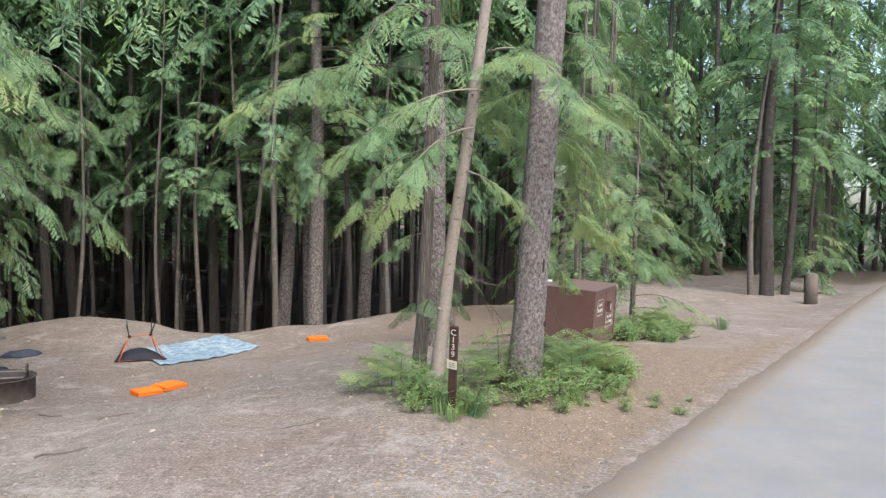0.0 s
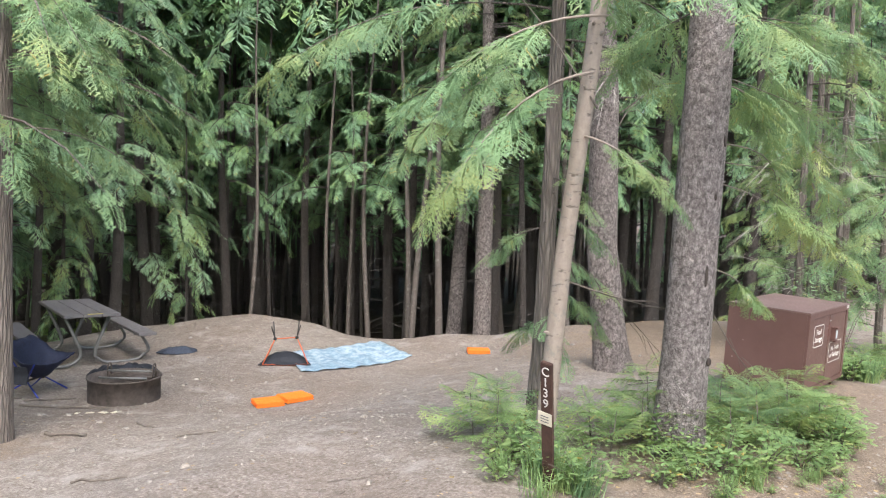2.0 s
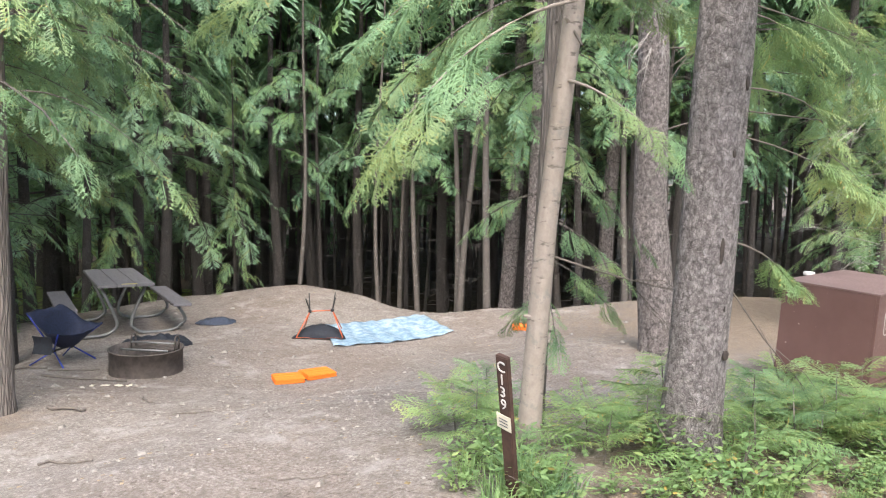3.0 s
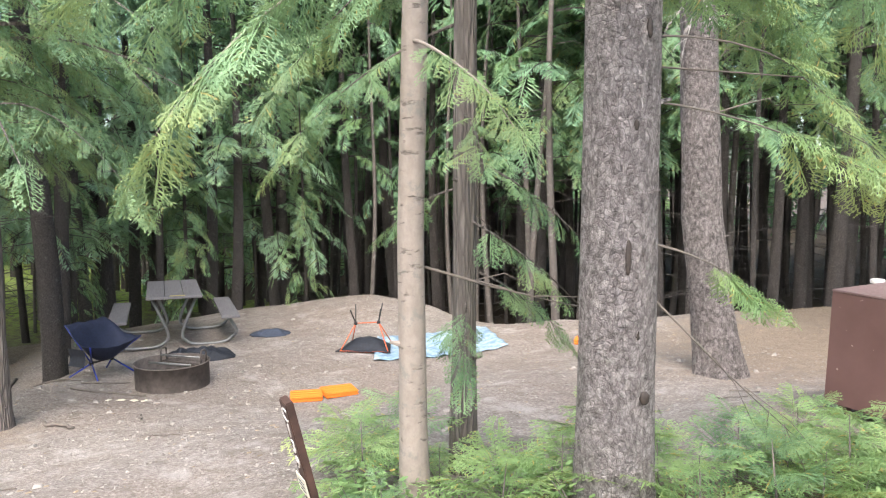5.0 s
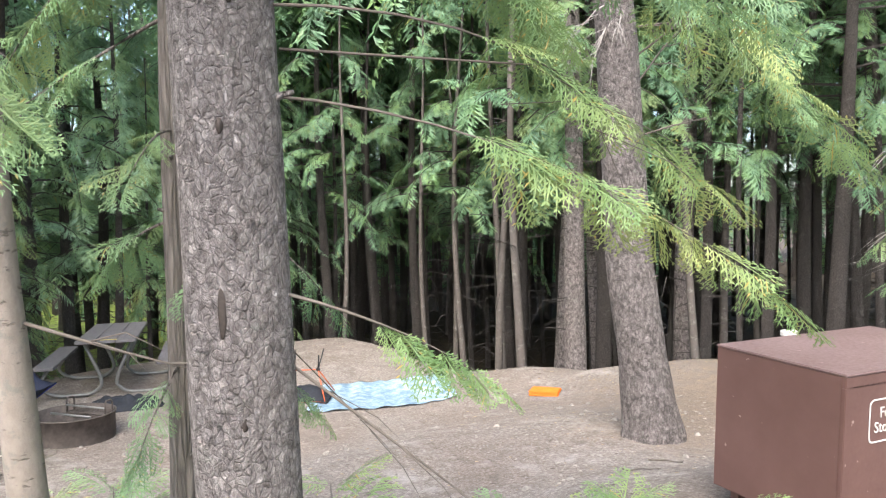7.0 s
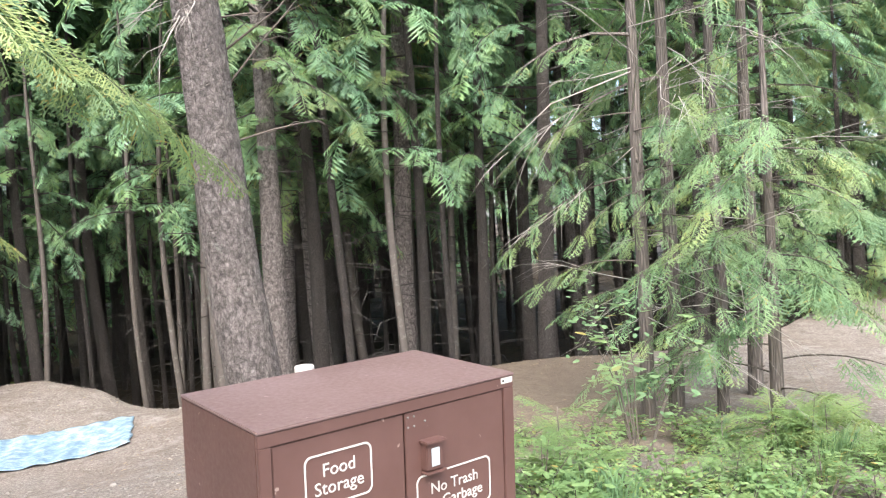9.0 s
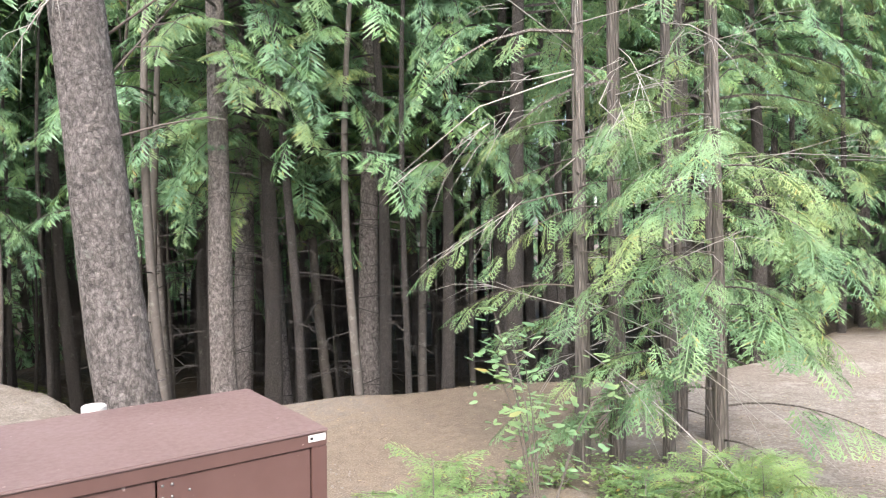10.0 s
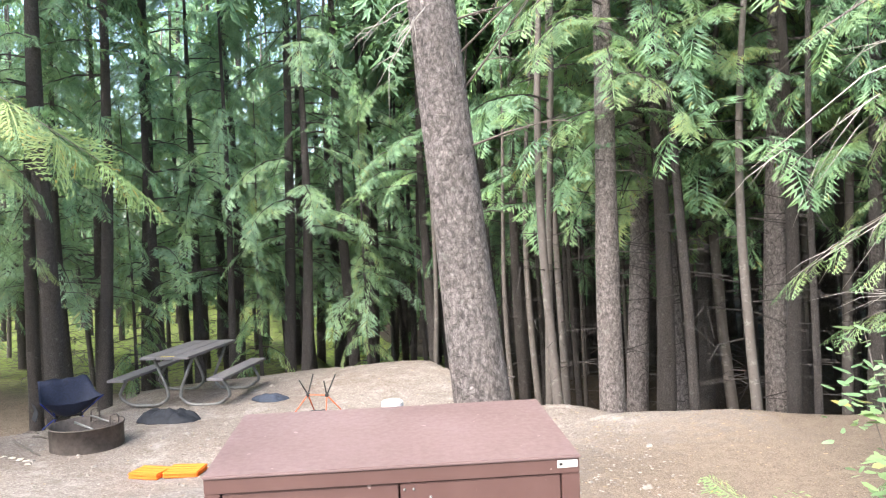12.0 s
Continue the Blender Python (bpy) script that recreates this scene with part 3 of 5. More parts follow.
GLADE = ((-1.2, 11.4), (-2.0, 12.6), (-4.6, 13.6), (-4.0, 14.6), (-3.3, 15.6), (-2.2, 16.8), (0.5, 17.0), (2.0, 13.0))
NEAR = [(0.0, 0.0), (0.3, 2.0), (0.8, 4.0), (1.2, 5.5), (1.5, 6.5), (2.0, 8.0), (2.4, 9.3)]


def is_open(x, y):
    if inside(x, y, SITE) or inside(x, y, DRIVE) or inside(x, y, GLADE):
        return True
    e = edge_x(y)
    if e - 1.2 < x < e + 6.0:
        return True
    if -6.5 < x < e and -4 < y < 12.8 and not (x < -6.0 and y < 5):
        return True
    return min(math.hypot(x - a, y - b) for a, b in NEAR) < 4.0 or math.hypot(x - 0.4, y - 14.5) < 4.2


def scatter(count, x0, x1, y0, y1, gap, chooser):
    made, tries = 0, 0
    while made < count and tries < count * 60:
        tries += 1
        x, y = rng.uniform(x0, x1), rng.uniform(y0, y1)
        if is_open(x, y) or any((x - a) ** 2 + (y - b) ** 2 < gap * gap for a, b in TAKEN):
            continue
        k = chooser(x, y)
        plant(k, x, y, rng.uniform(0.6, 1.4) if k == "sapling" else rng.uniform(0.9, 1.2) if k == "far" else rng.uniform(0.5, 0.85) if k == "pole" else rng.uniform(0.65, 1.15))
        made += 1


def choose(x, y):
    u = rng.random()
    if x < -10.5 and y < 13:
        return "open" if u < 0.62 else "sapling"
    return "edge" if u < 0.3 else "pole" if u < 0.42 else "stem" if u < 0.82 else "sapling"


scatter(150, -20, -1, 13.2, 24, 0.55, choose)
scatter(60, -20, -2, 17, 28, 0.8, lambda x, y: "stem")
scatter(26, -22, -3, 18, 28, 1.4, lambda x, y: "pole")
scatter(44, -19, -9, 2, 13, 1.1, choose)
scatter(30, -30, -17, -2, 15, 1.7, lambda x, y: "open")
scatter(14, -20, -9, -8, 5, 2.2, lambda x, y: "open")
scatter(34, -8, 16, 20, 44, 1.5, lambda x, y: "edge" if rng.random() < 0.35 else "far")
# unseen trees across the road, added to close off the open sky
scatter(9, 13, 24, -8, 24, 2.4, lambda x, y: "far")
scatter(96, -45, 30, 24, 50, 2.0, lambda x, y: "far")
scatter(56, -50, -29, -12, 26, 1.9, lambda x, y: "far")
scatter(16, -28, -15, 14, 26, 1.6, lambda x, y: "far")
# unseen trees behind the camera's start, added to enclose the place
scatter(9, -12, 18, -26, -14, 3.0, lambda x, y: "far")


# ---- trees beside the road and the site ----
def hero_bough(tree, root, tip, r, kit, fronds, size, leafmat, woodmat, sag=0.12, thick=0.009, label="", hang=0.55, start=0.3):
    """A limb of a tree from root to tip, in the world's places, that carries sprays."""
    base = tree.matrix_world.translation
    a, b = Vector(root) - base, Vector(tip) - base
    span = b - a
    ln = span.length
    side = Vector((-span.y, span.x, 0)).normalized()
    twist = r.uniform(-0.06, 0.06)

    def at(s):
        return a + span * s + Vector((0, 0, sag * ln * 4 * s * (1 - s))) + side * ln * twist * math.sin(s * 5)

    n = 9
    v, f = tube([at(k / n) for k in range(n + 1)], [thick * (1 - 0.85 * k / n) for k in range(n + 1)], 6)
    limb = raw("bough", v, f, woodmat, tree, label, True)
    out = ([], [])
    for k in range(fronds):
        s = start + (1 - start) * (k + 0.6 * r.random()) / fronds
        sg = 1 if k % 2 else -1
        t = (at(min(1, s + 0.04)) - at(s - 0.04)).normalized()
        al = t * r.uniform(0.4, 1.0) + side * sg * r.uniform(0.3, 1.1) + Vector((0, 0, -hang * r.uniform(-0.1, 1.4)))
        nm = Vector((0, 0, 1)) + side * r.uniform(-0.6, 0.6) + Vector((r.uniform(-0.5, 0.5), r.uniform(-0.6, 0.3), 0))
        place_frond(out, kit, at(s), al, nm, size * r.uniform(0.6, 1.3) * (1.1 - 0.35 * s), r)
    place_frond(out, kit, at(0.98), at(1) - at(0.85), (0, 0, 1), size, r)
    raw("spray", np.concatenate(out[0]), np.concatenate(out[1]), leafmat, limb, "flat drooping cedar spray")["kind"] = "stuff"
    return limb


def dead_twig(tree, root, tip, r, thick=0.006, forks=4, material=None):
    """A bare forked limb."""
    base = tree.matrix_world.translation
    a, b = Vector(root) - base, Vector(tip) - base
    sp = b - a
    s = Soup()
    mid = a + sp * 0.5 + Vector((r.uniform(-.08, .08), r.uniform(-.08, .08), r.uniform(-0.02, .08))) * sp.length
    s.add(*tube([a, mid, b], [thick, thick * 0.7, thick * 0.2], 5))
    for k in range(forks):
        q = a + sp * r.uniform(0.35, 0.9)
        e = q + (sp * r.uniform(0.15, 0.4)) + Vector((r.uniform(-.3, .3), r.uniform(-.3, .3), r.uniform(-0.45, 0.05))) * sp.length * 0.6
        m = (q + e) / 2 + Vector((0, 0, 0.04))
        s.add(*tube([q, m, e], [thick * 0.5, thick * 0.35, thick * 0.12], 4))
    return raw("dead_branch", s.v, s.f, material or TWIG, tree, "bare grey forked twig", True)


def knots(tree, pts, radii, r, count, material):
    """Branch stubs on a trunk."""
    s = Soup()
    for k in range(count):
        i = int(r.integers(1, len(pts) - 2))
        q = r.random()
        p = Vector(pts[i]).lerp(Vector(pts[i + 1]), q)
        rad = radii[i] * (1 - q) + radii[i + 1] * q
        a = r.uniform(0, 6.28)
        d = Vector((math.cos(a), math.sin(a), 0.25))
        s.add(*tube([p + d * rad * 0.8, p + d * (rad + r.uniform(0.012, 0.05))], [r.uniform(0.008, 0.016), 0.006], 5))
    tagged(raw("stub", s.v, s.f, material, tree), kind="stuff")


def fine(pts, rad, k=5):
    """More rings along a centre line."""
    p, q = [], []
    for i in range(len(pts) - 1):
        for j in range(k):
            u = j / k
            p.append(tuple(Vector(pts[i]).lerp(Vector(pts[i + 1]), u)))
            q.append(rad[i] * (1 - u) + rad[i + 1] * u)
    return p + [pts[-1]], q + [rad[-1]]


def hero_tree(name, x, y, z, line, radii, material, label, seed, sides=28, wobble=0.07, flare=0.4, stubs=10, crown=None, trunk_label=""):
    tree = thing(name, pose(x, y, z), label, "tree")
    pts, rad = fine(line, radii)
    trunk_part(tree, pts, rad, material, sides, wobble, seed, flare, trunk_label)
    r = np.random.default_rng(seed)
    if stubs:
        low = [p for p in pts if p[2] < 4.5]
        knots(tree, low, rad[:len(low)], r, stubs, material)
    if crown:
        crown_parts(tree, seed, *crown)
    bpy.context.view_layer.update()
    return tree, r


HIGH = (5.0, 9.5, 1.5, 0.6, 8, FROND_MID, 9, 0.42, LEAF_DEEP, BARK_FAR)
fir, fr = hero_tree("fir_tree", -0.69, 6.84, height(-0.69, 6.84), [(-0.03, -0.04, -0.3), (-0.02, -0.03, 0), (0.01, -0.07, 0.6), (0.075, -0.145, 2.0), (0.14, -0.24, 3.5), (0.25, -0.4, 7.0), (0.3, -0.5, 10.5)],
                    [0.185, 0.17, 0.144, 0.134, 0.124, 0.08, 0.02], BARK_GREY, "stout fir with scaly grey bark beside the road", 41, 40, 0.06, 0.25, 16, HIGH, "scaly dark grey bark with resin streaks")
birch, br = hero_tree("pale_barked_tree", -1.45, 6.4, height(-1.45, 6.4), [(0, 0, -0.3), (0.0, 0, 0.0), (0.04, -0.04, 0.4), (0.13, -0.12, 1.24), (0.27, -0.2, 2.22), (0.4, -0.26, 3.3), (0.9, -0.5, 6.5)],
                      [0.08, 0.07, 0.059, 0.053, 0.049, 0.043, 0.014], BARK_PALE, "slim leaning tree with smooth pale bark behind the site marker", 42, 24, 0.05, 0.3, 8, None, "smooth pale tan bark with dark horizontal scars")
cedar, cr = hero_tree("cedar_tree", -1.76, 7.0, height(-1.76, 7.0), [(0, 0, -0.3), (0.0, 0, 0.0), (0.04, -0.03, 0.6), (0.08, -0.05, 2.0), (0.1, -0.05, 3.5), (0.12, 0, 7.5)],
                      [0.085, 0.078, 0.062, 0.056, 0.048, 0.012], BARK_RED, "young cedar with stringy brown bark and low boughs", 43, 20, 0.1, 0.3, 14, (3.0, 7.2, 1.4, 0.5, 18, FROND_MID, 8, 0.5, LEAF_CEDAR, BARK_RED))
lean, lr = hero_tree("fir_tree", -2.42, 11.06, height(-2.42, 11.06), [(0.02, 0.02, -0.35), (0.02, 0.02, 0.0), (-0.06, 0.0, 0.6), (-0.16, -0.06, 1.5), (-0.14, -0.22, 3.2), (-0.2, -0.45, 5.5), (-0.2, -0.7, 10)],
                     [0.27, 0.24, 0.2, 0.185, 0.165, 0.12, 0.02], BARK_LEAN, "large leaning fir with grey furrowed bark beside the site", 44, 36, 0.07, 0.5, 14, (4.4, 9.3, 1.6, 0.6, 12, FROND_MID, 9, 0.42, LEAF_DEEP, BARK_FAR))
for x, y, rr, sd in ((-6.54, 5.86, 0.125, 45), (-6.92, 5.5, 0.14, 46)):
    twin, tr_ = hero_tree("cedar_tree", x, y, height(x, y), [(0, 0, -0.3), (0, 0, 0), (0.02, 0.0, 0.8), (0.02, 0.02, 2.4), (0.05, 0.05, 8.5)], [rr * 1.35, rr * 1.2, rr, rr * 0.9, 0.02],
                          BARK_RED, "twin-stemmed cedar with smooth grey-brown bark by the fire ring", sd, 24, 0.14, 0.6, 10, (2.6, 8.2, 2.0, 0.6, 26, FROND_MID, 13, 0.42, LEAF_CEDAR, BARK_RED))
    for k in range(10):
        a = radians(tr_.uniform(-10, 130))
        ln = tr_.uniform(0.9, 1.9)
        z = height(x, y) + tr_.uniform(2.5, 4.4)
        hero_bough(twin, (x, y, z), (x + ln * math.cos(a), y + ln * math.sin(a), z - ln * tr_.uniform(0.2, 0.45)), tr_, FROND_MID, 14, 0.36, LEAF_CEDAR, BARK_RED, 0.16)

def scar(tree, z, ang, w, h, axis_at, rad):
    """A dark weeping scar on the bark."""
    bm = bmesh.new()
    bmesh.ops.create_uvsphere(bm, u_segments=12, v_segments=9, radius=1.0)
    for v in bm.verts:
        v.co = Vector((v.co.x * 0.008, v.co.y * w * (1 + 0.4 * noise.noise(v.co * 2 + Vector((z, 0, 0)))), v.co.z * h * (1 + 0.2 * noise.noise(v.co * 3))))
    bmesh.ops.transform(bm, matrix=Matrix.Translation((axis_at[0] + rad * math.cos(ang), axis_at[1] + rad * math.sin(ang), z)) @ Matrix.Rotation(ang, 4, "Z"), verts=bm.verts)
    part("bark_scar", bm, SCAR, tree, "dark resin-stained scar in the bark", True)


SCAR = plain("resin_scar", (0.035, 0.025, 0.02), 0.7, 0, 0.4, 60, 0.6)
ZF = height(-0.69, 6.84)
scar(fir, 1.17 - ZF, radians(-52), 0.014, 0.085, (0.05, -0.08), 0.137)
scar(fir, 0.86 - ZF, radians(-46), 0.026, 0.03, (0.035, -0.05), 0.144)
scar(fir, 0.62 - ZF, radians(-30), 0.02, 0.026, (0.03, -0.03), 0.15)
scar(fir, 1.62 - ZF, radians(-40), 0.009, 0.02, (0.065, -0.11), 0.136)
scar(fir, 1.95 - ZF, radians(-20), 0.012, 0.035, (0.08, -0.135), 0.134)

# boughs over the marker and the bushes
hero_bough(birch, (-1.12, 6.12, 2.3), (-1.72, 5.42, 1.56), br, FROND_NEAR, 20, 0.33, LEAF_CEDAR, BARK_PALE, 0.12)
hero_bough(birch, (-1.2, 6.2, 1.95), (-0.66, 6.12, 1.6), br, FROND_NEAR, 12, 0.22, LEAF_CEDAR, BARK_PALE, 0.1)
hero_bough(birch, (-1.05, 6.1, 2.6), (-1.95, 5.6, 2.1), br, FROND_NEAR, 16, 0.33, LEAF_CEDAR, BARK_PALE, 0.12)
hero_bough(birch, (-1.0, 6.05, 2.9), (-0.3, 5.4, 2.5), br, FROND_NEAR, 16, 0.31, LEAF_CEDAR, BARK_PALE, 0.12)
hero_bough(cedar, (-1.66, 6.95, 2.9), (-3.1, 5.7, 2.35), cr, FROND_NEAR, 22, 0.35, LEAF_CEDAR, BARK_RED, 0.12)
hero_bough(cedar, (-1.66, 6.95, 2.6), (-2.6, 6.4, 1.85), cr, FROND_NEAR, 19, 0.31, LEAF_CEDAR, BARK_RED, 0.12)
hero_bough(cedar, (-1.68, 6.95, 2.2), (-2.3, 6.3, 1.55), cr, FROND_NEAR, 14, 0.26, LEAF_CEDAR, BARK_RED, 0.1)
hero_bough(cedar, (-1.68, 6.95, 2.7), (-0.9, 7.7, 2.3), cr, FROND_NEAR, 16, 0.30, LEAF_CEDAR, BARK_RED, 0.1)
for z0, dx, dy, dz in ((1.55, 0.5, 0.35, -0.45), (1.25, 0.45, 0.1, -0.3), (1.0, 0.3, 0.4, -0.35), (0.75, -0.3, 0.2, -0.2), (1.4, -0.35, -0.2, -0.2), (0.85, 0.25, -0.25, -0.3), (1.75, 0.4, -0.3, -0.2)):
    hero_bough(cedar, (-1.7, 6.96, z0), (-1.7 + dx, 6.96 + dy, z0 + dz), cr, FROND_NEAR, 7, 0.2, LEAF_CEDAR, BARK_RED, 0.08, 0.008)
hero_bough(fir, (-0.6, 6.78, 1.72), (0.16, 8.02, 1.16), fr, FROND_NEAR, 19, 0.27, LEAF_BUSH, TWIG, 0.08, 0.005, "", 0.6, 0.4)
hero_bough(fir, (-0.58, 6.76, 1.95), (-0.16, 8.4, 1.48), fr, FROND_NEAR, 17, 0.27, LEAF_BUSH, TWIG, 0.08, 0.005, "", 0.6, 0.35)
hero_bough(fir, (-0.56, 6.74, 2.35), (0.1, 7.9, 2.0), fr, FROND_NEAR, 17, 0.28, LEAF_CEDAR, TWIG, 0.08, 0.005, "", 0.6, 0.3)
hero_bough(fir, (-0.6, 6.8, 1.2), (-0.3, 7.3, 0.94), fr, FROND_NEAR, 11, 0.19, LEAF_BUSH, TWIG, 0.05, 0.006, "", 0.6, 0.5)
hero_bough(fir, (-0.52, 6.7, 2.6), (-0.1, 8.8, 1.82), fr, FROND_NEAR, 19, 0.28, LEAF_CEDAR, TWIG, 0.06, 0.005, "", 0.5, 0.3)
hero_bough(fir, (-0.56, 6.72, 2.7), (0.35, 7.3, 2.45), fr, FROND_NEAR, 17, 0.28, LEAF_CEDAR, TWIG, 0.08, 0.005, "", 0.6, 0.3)
hero_bough(fir, (-0.56, 6.72, 2.6), (-0.9, 8.2, 2.1), fr, FROND_NEAR, 16, 0.28, LEAF_CEDAR, TWIG, 0.08, 0.005, "", 0.6, 0.3)
hero_bough(fir, (-0.52, 6.7, 2.75), (-0.1, 9.05, 1.66), fr, FROND_NEAR, 20, 0.3, LEAF_BUSH, TWIG, 0.07, 0.006, "", 0.5, 0.35)
hero_bough(fir, (-0.55, 6.72, 2.3), (-0.3, 7.55, 2.02), fr, FROND_NEAR, 18, 0.28, LEAF_BUSH, TWIG, 0.08, 0.005, "", 0.55, 0.25)
dead_twig(birch, (-1.34, 6.3, 1.1), (-0.84, 6.84, 0.9), br, 0.007)
dead_twig(cedar, (-1.7, 6.97, 1.3), (-1.0, 7.5, 0.5), cr, 0.005)
dead_twig(fir, (-0.6, 6.85, 1.0), (-0.3, 7.6, 0.3), fr, 0.005)
dead_twig(fir, (-0.6, 6.85, 1.85), (-0.2, 8.2, 1.6), fr, 0.0045)
dead_twig(birch, (-1.1, 6.15, 2.1), (-1.75, 6.4, 2.9), br, 0.007)
for k in range(6):
    z = 2.3 + 0.3 * k
    dead_twig(lean, (-2.55, 10.9, z - 0.3), (-2.55 + lr.uniform(-0.1, 0.6), 10.9 + lr.uniform(-0.7, 0.7), z + lr.uniform(-0.3, 0.6)), lr, 0.01, 5)

for tip in ((-2.5, 10.4, 2.45), (-2.56, 10.3, 2.75), (-2.3, 10.5, 2.7)):
    dead_twig(lean, (-2.56, 10.85, 3.15), tip, lr, 0.007, 6, DEADWOOD)
for z, dx, dy, dz in ((2.6, 0.5, -0.5, -0.2), (2.9, -0.4, -0.7, -0.1), (2.75, -0.7, 0.3, -0.3), (3.2, 0.6, 0.2, -0.3)):
    hero_bough(fir, (-0.56, 6.64, z), (-0.56 + dx, 6.64 + dy, z + dz), fr, FROND_NEAR, 9, 0.34, LEAF_CEDAR, TWIG, 0.1, 0.006)

# cedar clump past the locker
CLUMP = ((-0.55, 13.46, 0.055, 51), (-0.42, 13.75, 0.06, 52), (-0.1, 13.95, 0.045, 53), (-0.05, 14.7, 0.06, 54), (-0.4, 14.9, 0.05, 55))
for x, y, rr, sd in CLUMP:
    c, r = hero_tree("cedar_tree", x, y, height(x, y), [(0, 0, -0.3), (0, 0, 0), (0.02, 0.0, 0.8), (0.0, 0.04, 2.4), (0.05, 0.05, 8.0)], [rr * 1.2, rr * 1.1, rr, rr * 0.85, 0.012],
                     BARK_RED, "slender cedar with shaggy bark and bare lower twigs in a clump", sd, 16, 0.12, 0.4, 12, (2.7, 7.6, 1.2, 0.5, 13, FROND_MID, 8, 0.36, LEAF_CEDAR, BARK_RED))
    z0 = height(x, y)
    for k in range(7):
        a = radians(r.uniform(180, 370))
        ln = r.uniform(0.6, 1.3)
        z = z0 + r.uniform(1.0, 2.6)
        hero_bough(c, (x, y, z), (x + ln * math.cos(a), y + ln * math.sin(a), z - ln * r.uniform(0.1, 0.5)), r, FROND_MID, 8, 0.26, LEAF_CEDAR, TWIG, 0.1, 0.006)
    for k in range(6):
        a = radians(r.uniform(160, 380))
        ln = r.uniform(0.5, 1.5)
        z = z0 + r.uniform(0.8, 3.4)
        dead_twig(c, (x, y, z), (x + ln * math.cos(a), y + ln * math.sin(a), z + ln * r.uniform(-0.45, 0.35)), r, 0.005, 6, DEADWOOD)
for root, tip, th in (((-0.55, 13.46, 2.5), (-1.25, 12.3, 1.75), 0.008), ((-0.55, 13.46, 2.2), (0.1, 12.4, 3.0), 0.007), ((-0.5, 13.98, 2.8), (0.3, 12.8, 2.2), 0.007), ((-0.55, 13.46, 1.9), (-1.4, 12.7, 1.1), 0.006)):
    dead_twig(c, root, tip, r, th * 0.8, 9, DEADWOOD)
low, r = hero_tree("cedar_tree", 0.45, 13.5, height(0.45, 13.5), [(0, 0, -0.3), (0, 0, 0), (0.0, 0.0, 0.8), (0.0, 0.0, 2.0), (0, 0, 3.6)], [0.06, 0.055, 0.045, 0.03, 0.01],
                   BARK_RED, "low bushy cedar with boughs sweeping the ground", 57, 12, 0.1, 0.3, 0)
for k in range(20):
    a = radians(r.uniform(150, 400))
    ln = r.uniform(0.6, 1.35)
    z = height(0.45, 13.5) + 0.3 + 0.11 * k
    ln *= 1.15 - 0.035 * k
    hero_bough(low, (0.45, 13.5, z), (0.45 + ln * math.cos(a), 13.5 + ln * math.sin(a), max(z - ln * r.uniform(0.2, 0.5), height(0.45, 13.5) + 0.12)), r, FROND_MID, 12, 0.34, LEAF_CEDAR, BARK_RED, 0.12, 0.008)


# ---- seedlings, shrubs and grass ----
def seedling(seed, h, spread, leafmat, count=16, size=0.3):
    r = np.random.default_rng(seed)
    ob = thing("cedar_seedling", pose(0, 0, 0), "knee-high cedar seedling with bright green fern-like sprays", "plant", "seedlings")
    v, f = tube([(0, 0, -0.05), (0.01, 0, h * 0.5), (0.03 * h, 0.01 * h, h)], [0.007, 0.005, 0.002], 6)
    raw("stem", v, f, BARK_RED, ob, "", True)
    out = ([], [])
    for k in range(count):
        z = h * (0.12 + 0.88 * (k + r.random()) / count)
        a = k * 2.4 + r.uniform(-0.4, 0.4)
        ln = spread * (1.15 - 0.75 * z / h)
        d = Vector((math.cos(a), math.sin(a), r.uniform(0.15, 0.75)))
        place_frond(out, FROND_NEAR, (0.03 * z, 0.01 * z, z), d, (r.uniform(-.3, .3), r.uniform(-.3, .3), 1), ln * r.uniform(0.8, 1.25), r)
    raw("foliage", np.concatenate(out[0]), np.concatenate(out[1]), leafmat, ob)
    return ob


